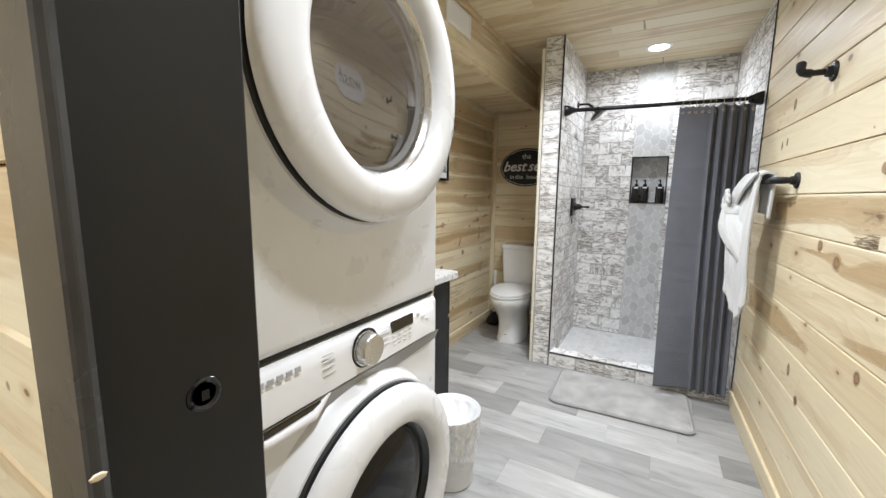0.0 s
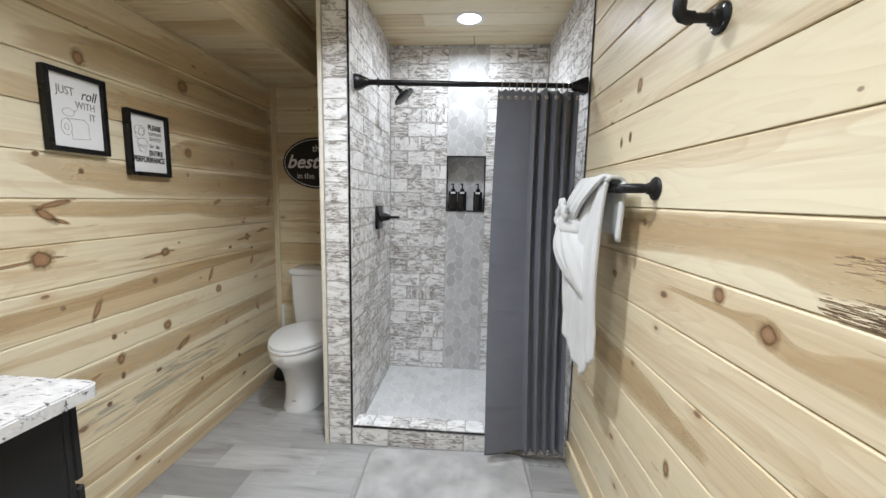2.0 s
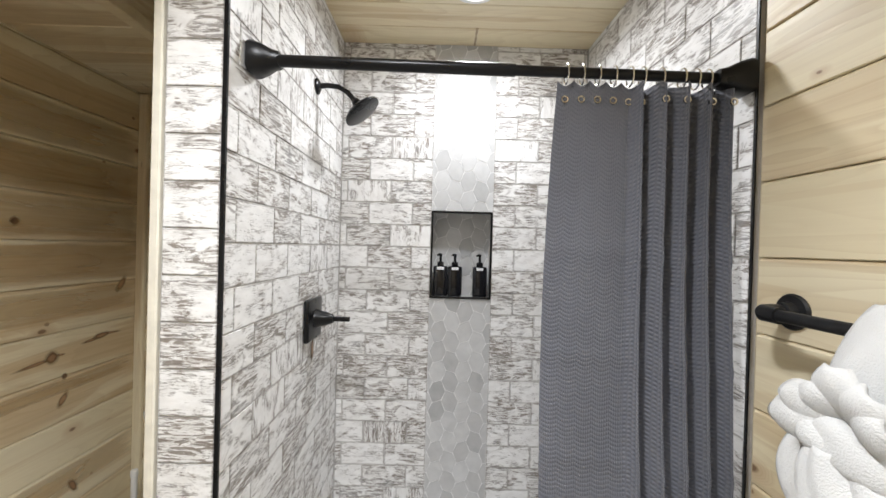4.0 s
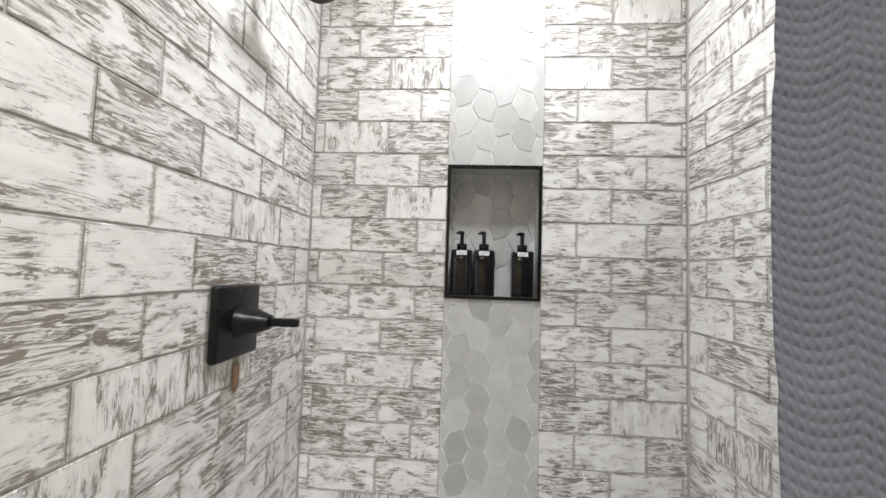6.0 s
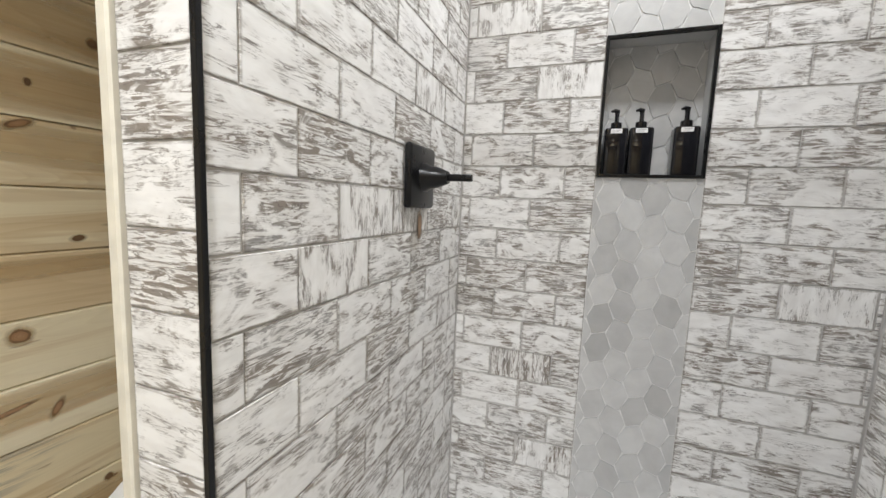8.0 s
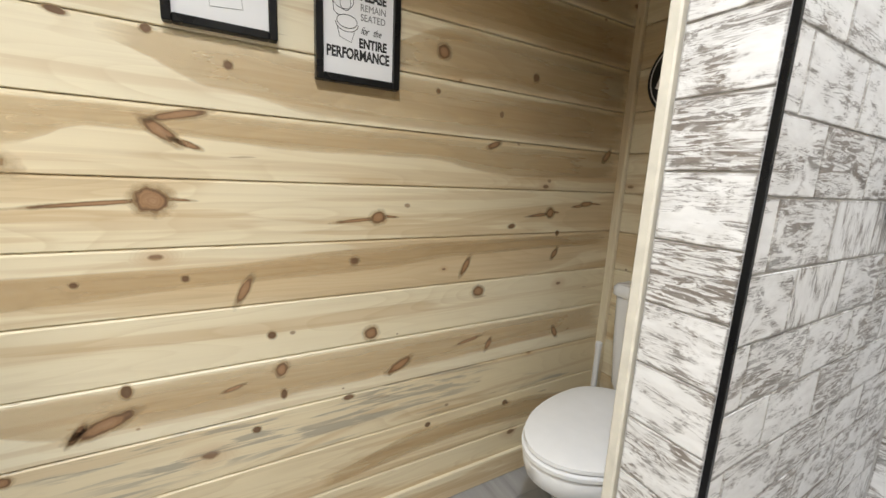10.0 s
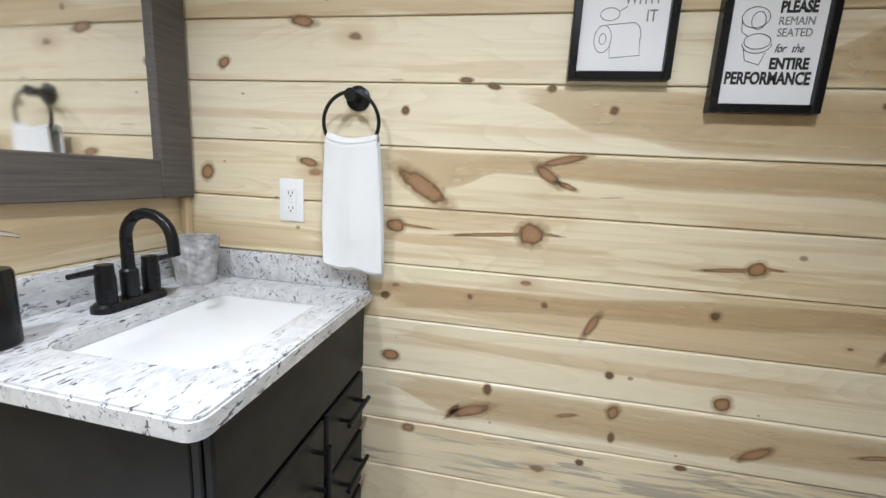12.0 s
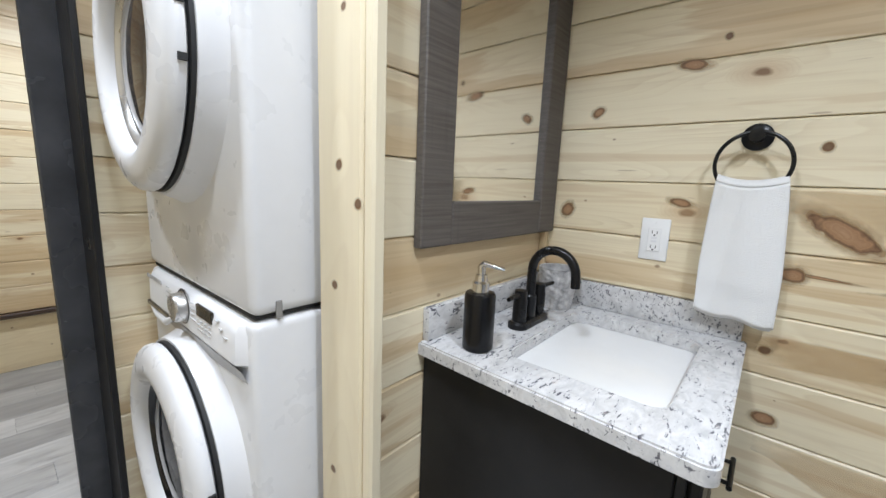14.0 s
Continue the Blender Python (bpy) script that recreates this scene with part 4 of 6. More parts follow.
soften(part("lid", loft([egg(0, -0.003, 0.4305, 0.176, 0.325, 0.16), egg(0, -0.003, 0.4340, 0.184, 0.335, 0.168), egg(0, -0.003, 0.4440, 0.183, 0.333, 0.168), egg(0, -0.003, 0.4510, 0.165, 0.30, 0.15),
      egg(0, -0.003, 0.4540, 0.08, 0.15, 0.08)]), PLASTIC, toilet), 60)
for sx in (-0.07, 0.07):
    soften(part("hinge", box(sx - 0.02, sx + 0.02, 0.155, 0.185, 0.40, 0.44, 0.006, 2), PLASTIC, toilet))


def tank_ring(z, w, d):
    return [(x, y + 0.262, z) for x, y, _ in rounded(w, d, 0.03, 0, 5)]


soften(part("tank", loft([tank_ring(0.40, 0.165, 0.078), tank_ring(0.43, 0.178, 0.083), tank_ring(0.60, 0.19, 0.089), tank_ring(0.755, 0.197, 0.092)]), PORCELAIN, toilet), 45)
soften(part("tank_lid", loft([tank_ring(0.757, 0.203, 0.098), tank_ring(0.763, 0.207, 0.1), tank_ring(0.785, 0.207, 0.1), tank_ring(0.797, 0.198, 0.092), tank_ring(0.80, 0.14, 0.05)]), PORCELAIN, toilet), 45)
soften(part("flush_button", lathe([(0.022, 0.799), (0.024, 0.806), (0.018, 0.809), (0, 0.809)], 24, pose(0, 0.262, 0)), CHROME, toilet))
soften(part("bolt_cap", lathe([(0.017, 0.0), (0.017, 0.01), (0.01, 0.02), (0, 0.022)], 18, pose(-0.125, 0.06, 0.005)), PLASTIC, toilet))
part("maker_mark", box(-0.012, 0.012, -0.2115, -0.209, 0.075, 0.081, 0.001), GREYTRIM, toilet, "small grey maker's mark")

plunger = thing("plunger", pose(-1.335, 3.60, 0.0), "black rubber plunger with white handle beside the toilet", "plunger")
soften(part("cup", lathe([(0.07, 0.0), (0.074, 0.01), (0.07, 0.04), (0.05, 0.075), (0.028, 0.09), (0.02, 0.115), (0.0, 0.116)], 30), RUBBER, plunger))
soften(part("handle", lathe([(0.011, 0.1), (0.011, 0.5), (0.014, 0.515), (0.012, 0.53), (0, 0.534)], 16), PLASTIC, plunger, "white plastic handle"))

sign_oval = thing("oval_sign", on_back(-1.105, 1.511, YT), "black oval sign with white lettering on pine wall", "sign")


def oval(rx, rz, y, seg=56):
    return [(rx * math.cos(2 * math.pi * k / seg), y, rz * math.sin(2 * math.pi * k / seg)) for k in range(seg)]


soften(part("board", loft([oval(0.252, 0.172, 0), oval(0.255, 0.175, -0.004), oval(0.255, 0.175, -0.011), oval(0.25, 0.17, -0.014)]), INK, sign_oval))
soften(part("rim_line", sweep(oval(0.241, 0.161, -0.0142), 0.0022, 6, closed=True), PAPER, sign_oval, "thin white border"))
letters("lettering", "the", 0.065, PAPER, sign_oval, pose(0, -0.0145, 0.098) @ FACE)
for word_, at_x in (("best", -0.118), ("seat", 0.116)):
    letters("lettering", word_, 0.128, PAPER, sign_oval, pose(at_x, -0.0145, 0.006) @ FACE, shear=0.35, bold=0.0022)
for word_, at_x in (("in", -0.135), ("the", -0.066), ("house", 0.075)):
    letters("lettering", word_, 0.058, PAPER, sign_oval, pose(at_x, -0.0145, -0.088) @ FACE)


def picture(y0, y1, z0, z1, label):
    p = thing("framed_picture", on_left((y0 + y1) / 2, z0), label, "framed print", group="framed bathroom prints")
    w, h = (y1 - y0) / 2, z1 - z0
    f = 0.017
    for a in (box(-w, -w + f, -0.026, 0, 0, h, 0.002), box(w - f, w, -0.026, 0, 0, h, 0.002), box(-w + f, w - f, -0.0255, 0, 0, f, 0.002), box(-w + f, w - f, -0.0255, 0, h - f, h, 0.002)):
        part("frame_rail", a, BLACK, p)
    part("print", box(-w + f, w - f, -0.013, -0.006, f, h - f), PAPER, p, "white paper print")
    return p, w, h


def line(pts, parent, y=-0.0136, r=0.0007, mat=None):
    return part("drawn_line", sweep([(x, y, z) for x, z in pts], r, 4), mat or GREYINK, parent)


def ellipse(cx, cz, rx, rz, a0=0, a1=360, n=22):
    return [(cx + rx * math.cos(radians(a0 + (a1 - a0) * k / n)), cz + rz * math.sin(radians(a0 + (a1 - a0) * k / n))) for k in range(n + 1)]


pic, w, h = picture(2.259, 2.473, 1.417, 1.690, "black framed print about a toilet roll on pine wall")
letters("lettering", "JUST", 0.040, GREYINK, pic, pose(-0.035, -0.0135, 0.205) @ FACE, width=0.75)
letters("lettering", "roll", 0.050, INK, pic, pose(0.045, -0.0135, 0.203) @ FACE, shear=0.35, width=0.8)
letters("lettering", "WITH", 0.034, GREYINK, pic, pose(0.032, -0.0135, 0.165) @ FACE, width=0.8)
letters("lettering", "IT", 0.034, GREYINK, pic, pose(0.055, -0.0135, 0.130) @ FACE, width=0.8)
line(ellipse(-0.04, 0.085, 0.018, 0.028), pic)
line(ellipse(-0.04, 0.085, 0.007, 0.011), pic)
line([(-0.04, 0.113), (0.02, 0.118)] + ellipse(0.02, 0.09, 0.018, 0.028, 90, -20), pic)
line([(0.036, 0.085), (0.040, 0.052), (-0.022, 0.046), (-0.024, 0.068)], pic)
line(ellipse(-0.03, 0.135, 0.020, 0.013), pic)
line([(-0.012, 0.14), (0.004, 0.15)], pic)

pic, w, h = picture(2.556, 2.768, 1.354, 1.620, "black framed print about staying seated on pine wall")
letters("lettering", "PLEASE", 0.030, INK, pic, pose(0.036, -0.0135, 0.206) @ FACE, width=0.72, bold=0.0011)
letters("lettering", "REMAIN", 0.022, GREYINK, pic, pose(0.036, -0.0135, 0.180) @ FACE, width=0.85)
letters("lettering", "SEATED", 0.022, GREYINK, pic, pose(0.036, -0.0135, 0.158) @ FACE, width=0.85)
for word_, at_x in (("for", 0.014), ("the", 0.046)):
    letters("lettering", word_, 0.024, INK, pic, pose(at_x, -0.0135, 0.128) @ FACE, shear=0.4, width=0.7)
letters("lettering", "ENTIRE", 0.030, INK, pic, pose(0.036, -0.0135, 0.098) @ FACE, width=0.75, bold=0.0011)
letters("lettering", "PERFORMANCE", 0.034, INK, pic, pose(0.0, -0.0135, 0.069) @ FACE, width=0.68, bold=0.0011)
line(ellipse(-0.04, 0.188, 0.026, 0.020), pic, mat=INK)
line(ellipse(-0.034, 0.182, 0.013, 0.017), pic, mat=INK)
line(ellipse(-0.03, 0.142, 0.025, 0.015), pic, mat=INK)
line(ellipse(-0.03, 0.138, 0.028, 0.019, 180, 360), pic, mat=INK)
line([(-0.054, 0.128), (-0.048, 0.105), (-0.02, 0.096), (-0.012, 0.12)], pic, mat=INK)
line([(-0.066, 0.19), (-0.062, 0.16), (-0.05, 0.152)], pic, mat=INK)

# ---- vanity ----
VX0, VX1, VY1, VZ = XL, -0.828, 1.806, 0.875
van = thing("vanity_cabinet", pose((VX0 + VX1) / 2, YM, 0), "charcoal painted bathroom vanity cabinet with black bar handles", "vanity cabinet")
cx = (VX0 + VX1) / 2
X0, X1, D = VX0 - cx + 0.004, VX1 - cx - 0.040, VY1 - YM - 0.035


def vbox(x0, x1, y0, y1, z0, z1, b=0.002):
    return box(x0, x1, y0, y1, z0, z1, b)


part("side_panel", vbox(X1 - 0.018, X1, 0.002, D - 0.018, 0, VZ - 0.031), CHARCOAL, van)
part("side_panel", vbox(X0, X0 + 0.018, 0.002, D - 0.018, 0, VZ - 0.031), CHARCOAL, van)
part("back_panel", vbox(X0 + 0.018, X1 - 0.018, 0.002, 0.012, 0.02, VZ - 0.18), CHARCOAL, van)
part("bottom_panel", vbox(X0 + 0.018, X1 - 0.018, 0.012, D - 0.02, 0.09, 0.106), CHARCOAL, van)
part("kick_board", vbox(X0 + 0.018, X1 - 0.018, D - 0.08, D - 0.065, 0, 0.088), BLACK, van)
part("face_stile", vbox(X1 - 0.03, X1 - 0.001, D - 0.017, D - 0.002, 0, VZ - 0.031), BLACKPAINT, van)
part("face_rail", vbox(X0 + 0.02, X1 - 0.031, D - 0.017, D - 0.002, VZ - 0.06, VZ - 0.031), BLACKPAINT, van)
part("face_back", vbox(X0 + 0.02, X1 - 0.031, D - 0.016, D - 0.01, 0.09, VZ - 0.06), BLACKPAINT, van)


def front(x0, x1, z0, z1, name):
    ob = part(name, vbox(x0, x1, D, D + 0.018, z0, z1, 0.004), CHARCOAL, van)
    return ob


def bar_pull(parent, x, z, length, upright=False):
    """Black bar handle standing off a front."""
    a = Vector((0, 0, length / 2)) if upright else Vector((length / 2, 0, 0))
    b = sweep([Vector((x, D + 0.050, z)) - a, Vector((x, D + 0.050, z)) + a], 0.006, 10)
    for s in (-0.7, 0.7):
        sweep([Vector((x, D + 0.017, z)) + a * s, Vector((x, D + 0.050, z)) + a * s], 0.005, 8, b)
    return soften(part("handle", b, BLACK, parent, "black bar handle"))


front(X0 + 0.012, X1 - 0.002, 0.655, VZ - 0.040, "false_front")
mid = X0 + 0.235
for z0, z1 in ((0.475, 0.640), (0.295, 0.460), (0.112, 0.280)):
    d = front(X0 + 0.012, mid - 0.008, z0, z1, "drawer_front")
    bar_pull(d, (X0 + mid) / 2, (z0 + z1) / 2 + 0.03, 0.13)
d = front(mid + 0.008, X1 - 0.002, 0.112, 0.640, "cabinet_door")
bar_pull(d, mid + 0.05, 0.545, 0.13, True)

SX0, SX1, SY0, SY1 = -1.345, -0.940, 1.410, 1.722
top = thing("granite_countertop", pose(0, 0, VZ - 0.03), "white speckled granite vanity top with backsplash", "countertop")
TZ = VZ - 0.03
bm = bmesh.new()
outer = [(VX0 + 0.001, YM + 0.001), (VX1 - 0.022, YM + 0.001), (VX1, VY1 - 0.022)] + [(VX1 - 0.022 + 0.022 * math.cos(radians(a)), VY1 - 0.022 + 0.022 * math.sin(radians(a))) for a in (22, 45, 68)] + [(VX1 - 0.022, VY1), (VX0 + 0.001, VY1)]


def cut_corner(r=0.035):
    out = []
    for qx, qy, a0 in ((SX1 - r, SY1 - r, 0), (SX0 + r, SY1 - r, 90), (SX0 + r, SY0 + r, 180), (SX1 - r, SY0 + r, 270)):
        for k in range(6):
            a = radians(a0 + 90 * k / 5)
            out.append((qx + r * math.cos(a), qy + r * math.sin(a)))
    return out


inner = cut_corner()
ov = [bm.verts.new((x, y, 0.03)) for x, y in outer]
iv = [bm.verts.new((x, y, 0.03)) for x, y in inner]
es = [bm.edges.new((r[i], r[(i + 1) % len(r)])) for r in (ov, iv) for i in range(len(r))]
fill = bmesh.ops.triangle_fill(bm, use_beauty=True, edges=es)
inside = [f for f in bm.faces if SX0 + 0.02 < f.calc_center_median().x < SX1 - 0.02 and SY0 + 0.02 < f.calc_center_median().y < SY1 - 0.02]
bmesh.ops.delete(bm, geom=inside, context="FACES")
ext = bmesh.ops.extrude_face_region(bm, geom=bm.faces[:])
bmesh.ops.translate(bm, vec=(0, 0, -0.03), verts=[g for g in ext["geom"] if isinstance(g, bmesh.types.BMVert)])
rim = [e for e in bm.edges if all(v.co.z > 0.029 for v in e.verts) and len(e.link_faces) == 2 and e.calc_face_angle(0) > 1.0]
bmesh.ops.recalc_face_normals(bm, faces=bm.faces)
bmesh.ops.bevel(bm, geom=rim, offset=0.004, segments=2, affect="EDGES")
soften(part("slab", bm, GRANITE, top), 30)
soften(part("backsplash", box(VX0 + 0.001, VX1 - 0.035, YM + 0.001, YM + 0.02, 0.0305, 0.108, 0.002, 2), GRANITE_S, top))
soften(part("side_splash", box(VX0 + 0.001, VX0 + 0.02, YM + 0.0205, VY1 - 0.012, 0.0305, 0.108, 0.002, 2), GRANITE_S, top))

sink = thing("undermount_sink", pose((SX0 + SX1) / 2, (SY0 + SY1) / 2, VZ - 0.16), "white rectangular undermount porcelain basin", "sink")
a, c = (SX1 - SX0) / 2 + 0.006, (SY1 - SY0) / 2 + 0.006
soften(part("basin", loft([rounded(a + 0.015, c + 0.015, 0.045, 0.129, 6), rounded(a, c, 0.04, 0.129, 6), rounded(a - 0.006, c - 0.006, 0.04, 0.11, 6), rounded(a - 0.03, c - 0.02, 0.045, 0.03, 6), rounded(a - 0.05, c - 0.04, 0.05, 0.012, 6),
      rounded(a - 0.09, c - 0.08, 0.04, 0.006, 6), rounded(0.03, 0.03, 0.03, 0.002, 6)]), PORCELAIN, sink), 60)
soften(part("drain", lathe([(0.0, 0.006), (0.014, 0.007), (0.018, 0.0065), (0.022, 0.004)], 24), BLACK, sink, "black drain stopper"))
soften(part("overflow", lathe([(0.0, 0.002), (0.008, 0.003), (0.011, 0.0)], 18, pose(0, -c + 0.014, 0.085, -82, 0, 0)), BLACK, sink, "black overflow cover"))

faucet = thing("faucet", pose(-1.152, 1.352, VZ), "matt black two-handle gooseneck basin faucet", "faucet")
soften(part("base_plate", loft([[(x, y, 0) for x, y, _ in rounded(0.08, 0.026, 0.025, 0, 5)], [(x, y, 0.012) for x, y, _ in rounded(0.08, 0.026, 0.025, 0, 5)], [(x, y, 0.018) for x, y, _ in rounded(0.074, 0.02, 0.02, 0, 5)]]), BLACK, faucet))
arc = [(0, 0, 0.015), (0, 0, 0.08), (0, 0, 0.145)] + [(0, 0.058 - 0.058 * math.cos(radians(t)), 0.145 + 0.058 * math.sin(radians(t))) for t in range(15, 181, 15)] + [(0, 0.118, 0.118)]
soften(part("spout", sweep(arc, [0.0125] * 2 + [0.0115] * (len(arc) - 2), 16), BLACK, faucet))
soften(part("spout_collar", lathe([(0.017, 0.014), (0.017, 0.075), (0.013, 0.08)], 24), BLACK, faucet))
for s in (-1, 1):
    hnd = part("tap_handle", lathe([(0.018, 0.014), (0.018, 0.07), (0.0165, 0.078), (0.016, 0.098), (0.0, 0.1)], 24, pose(s * 0.051, 0, 0)), BLACK, faucet)
    soften(hnd)
    soften(part("lever", sweep([(s * 0.051, 0, 0.087), (s * 0.085, 0.002, 0.088), (s * 0.122, 0.006, 0.089)], [0.0075, 0.0065, 0.0055], 10), BLACK, hnd))

soap = thing("soap_dispenser", pose(-0.918, 1.352, VZ), "black cylindrical soap dispenser with silver pump", "soap dispenser")
soften(part("body", lathe([(0.030, 0.0), (0.034, 0.004), (0.034, 0.122), (0.031, 0.128), (0.012, 0.13)], 40), plain("satin_black_ceramic", (0.006, 0.006, 0.0065), 0.24, bumpy=0.05, spec=0.3), soap))
soften(part("collar", lathe([(0.0185, 0.128), (0.0185, 0.150), (0.014, 0.154), (0.0125, 0.168), (0.0, 0.169)], 28), CHROME, soap))
soften(part("pump", sweep([(0, 0, 0.16), (0, 0, 0.186), (0.0, 0.004, 0.192), (-0.012, 0.020, 0.187), (-0.028, 0.040, 0.181)], [0.0075, 0.0095, 0.0070, 0.005, 0.0032], 12), CHROME, soap, "brushed silver pump spout"))

pot = thing("textured_pot", pose(-1.345, 1.342, VZ), "small grey rough-textured pot on the granite top", "pot")


def pot_wall(u, v):
    a = 2 * math.pi * u
    r = 0.044 + 0.014 * v + 0.0022 * math.sin(9 * a + 14 * v) * math.sin(26 * v) + 0.0012 * math.sin(23 * a)
    return (r * math.cos(a), r * math.sin(a), 0.122 * v)


soften(part("wall", sheet(pot_wall, 72, 26), BASKET, pot), 60)
soften(part("inside", lathe([(0.0, 0.02), (0.043, 0.022), (0.054, 0.121), (0.058, 0.1225)], 40, close=False), BASKET, pot))
part("base", lathe([(0.0, 0.0), (0.044, 0.0)], 40, close=False), BASKET, pot)

# mirror
MW, MZ0, MZ1 = 0.098, 1.094, 1.86
mirror = thing("framed_mirror", on_mirror_wall(-1.127, MZ0, YM + 0.0085) @ pose(0, 0, 0, 0, 0, -1.5), "rectangular mirror in a wide grey-brown stained wood frame", "mirror")
wx, hz = 0.303, MZ1 - MZ0
for b in (box(-wx, -wx + MW, -0.024, 0, 0, hz, 0.003), box(wx - MW, wx, -0.024, 0, 0, hz, 0.003), box(-wx + MW, wx - MW, -0.0235, 0, 0, MW, 0.003), box(-wx + MW, wx - MW, -0.0235, 0, hz - MW, hz, 0.003)):
    part("frame_board", b, stained("stained_frame_wood") if "stained_frame_wood" not in bpy.data.materials else bpy.data.materials["stained_frame_wood"], mirror)
part("mirror_glass", box(-wx + MW - 0.004, wx - MW + 0.004, -0.010, -0.004, MW - 0.004, hz - MW + 0.004), MIRROR, mirror)

# outlet
outlet = thing("wall_outlet", on_left(1.570, 1.103), "white two-socket wall outlet with reset buttons", "outlet")
soften(part("cover_plate", box(-0.0355, 0.0355, -0.005, 0, -0.058, 0.058, 0.003, 2), PLASTIC, outlet))
soften(part("socket_face", box(-0.0165, 0.0165, -0.0075, -0.005, -0.033, 0.033, 0.001), PLASTIC, outlet))
for s in (-1, 1):
    for dx in (-0.006, 0.006):
        part("slot", box(dx - 0.001, dx + 0.001, -0.0079, -0.0074, s * 0.020 - 0.004, s * 0.020 + 0.004), INK, outlet)
    part("ground_hole", lathe([(0.0, 0.0005), (0.0024, 0.0)], 12, pose(0, -0.0075, s * 0.020 - 0.0085, 90, 0, 0)), INK, outlet)
    part("button", box(-0.007, 0.007, -0.0085, -0.0074, s * 0.0045 - 0.003, s * 0.0045 + 0.003, 0.0005), PANEL, outlet)
    soften(part("screw", lathe([(0.0, 0.001), (0.003, 0.0005), (0.0034, 0.0)], 12, pose(0, -0.005, s * 0.047, 90, 0, 0)), PLASTIC, outlet))

# towel ring with hand towel
RY, RZ = 1.758, 1.369
ring = thing("towel_ring", on_left(RY, RZ), "matt black round towel ring on pine wall", "towel ring")
soften(part("rose", lathe([(0.031, 0.0), (0.031, 0.006), (0.027, 0.009), (0.014, 0.012), (0.012, 0.04), (0.015, 0.046), (0.015, 0.056), (0.0, 0.058)], 32, pose(0, 0, 0, 90, 0, 0)), BLACK, ring))
loop_pts = [(0.071 * math.sin(a), -0.048, -0.064 + 0.071 * math.cos(a)) for a in [2 * math.pi * k / 48 for k in range(48)]]
soften(part("loop", sweep(loop_pts, 0.0045, 10, closed=True), BLACK, ring))

tow = thing("hand_towel", on_left(RY, RZ), "white terry hand towel hanging from the towel ring", "towel")


def hand_towel(u, v):
    s = (u - 0.5) * 2
    w = 0.066 + 0.013 * min(1, v * 1.6) ** 0.8
    x = s * w + 0.004 + 0.006 * v
    z = -0.105 - 0.022 * (1 - s * s) * (1 - v) * 0.6 - 0.325 * v - 0.006 * s * v + 0.004 * math.sin(5 * s + 1) * v ** 4
    y = -0.055 - 0.014 * (1 - v) * math.cos(s * 1.5) - 0.005 * math.sin(3.5 * s + 0.6) * (0.3 + 0.7 * v) - 0.0015 * math.sin(8 * s + 3 * v)
    return (x, y, z)


def hand_towel_back(u, v):
    x, y, z = hand_towel(u, v)
    return (x * 0.98 - 0.002, -0.024 + 0.004 * math.sin(6 * u), z - 0.012 * v)


thicken(part("front_fall", sheet(hand_towel, 36, 40, (0.16, 0.33)), TOWELLING, tow, smooth=True), 0.008)
thicken(part("back_fall", sheet(hand_towel_back, 36, 24, (0.16, 0.33)), TOWELLING, tow, smooth=True), 0.008)


def towel_top(u, v):
    s = (u - 0.5) * 2
    f, b = Vector(hand_towel(u, 0)), Vector(hand_towel_back(u, 0))
    a = math.pi * v
    m_ = (f + b) / 2
    return m_ + (f - b) / 2 * math.cos(a) + Vector((0, 0, 0.014 * math.sin(a)))


thicken(part("fold_over_ring", sheet(towel_top, 36, 10), TOWELLING, tow, smooth=True), 0.008)
for i in range(4):
    part("woven_band", sheet(lambda u, v, i=i: Vector(hand_towel(u, 0.735 + 0.026 * i + 0.010 * v)) + Vector((0, -0.0048, 0)), 30, 1), TOWELLING, tow, "smooth woven border band")

# waste bin
can = thing("waste_bin", pose(-0.716, 1.522, 0) @ Matrix.Diagonal((1.07, 1.07, 1.05, 1)), "white round waste bin lined with a clear plastic bag", "waste bin")
soften(part("wall", lathe([(0.085, 0.0), (0.092, 0.004), (0.112, 0.29), (0.117, 0.297), (0.118, 0.305), (0.114, 0.308), (0.108, 0.30), (0.09, 0.012), (0.0, 0.01)], 48), plain("pale_grey_plastic", (0.62, 0.62, 0.61), 0.3, bumpy=0.0), can))


def bag(u, v):
    a = 2 * math.pi * u
    r = 0.1205 + 0.007 * v * math.sin(7 * a + 3 * v) * 0.6 + 0.004 * math.sin(17 * a + 9 * v) * v - 0.006 * v
    return (r * math.cos(a), r * math.sin(a), 0.312 - 0.17 * v + 0.006 * math.sin(5 * a) * v)


def bag_inside(u, v):
    a = 2 * math.pi * u
    r = 0.1205 - 0.016 * min(1, v * 4) - 0.035 * v ** 2 + 0.004 * math.sin(9 * a + 5 * v) * v
    return (r * math.cos(a), r * math.sin(a), 0.312 - 0.05 * v)


part("bag_cuff", sheet(bag, 90, 14), FILM, can, "crinkled clear plastic bag", smooth=True)
LINER = plain("white_bin_liner", (0.78, 0.78, 0.78), 0.35, vary=0.05, bumpy=0.6, scale=22)
part("bag_inside", sheet(bag_inside, 90, 8), LINER, can, smooth=True)
part("bag_floor", lathe([(0.0, 0.245), (0.03, 0.25), (0.075, 0.262)], 48, close=False), LINER, can, smooth=True)


# ---- laundry machines ----
WY, WX = 0.752, -0.545        # middle of the machines, plane of their fronts
# local frame: x to the viewer's right (+y in the room), front towards -y


def appliance(name, z, label):
    return thing(name, pose(WX, WY, z, 0, 0, 90), label, "laundry machine")


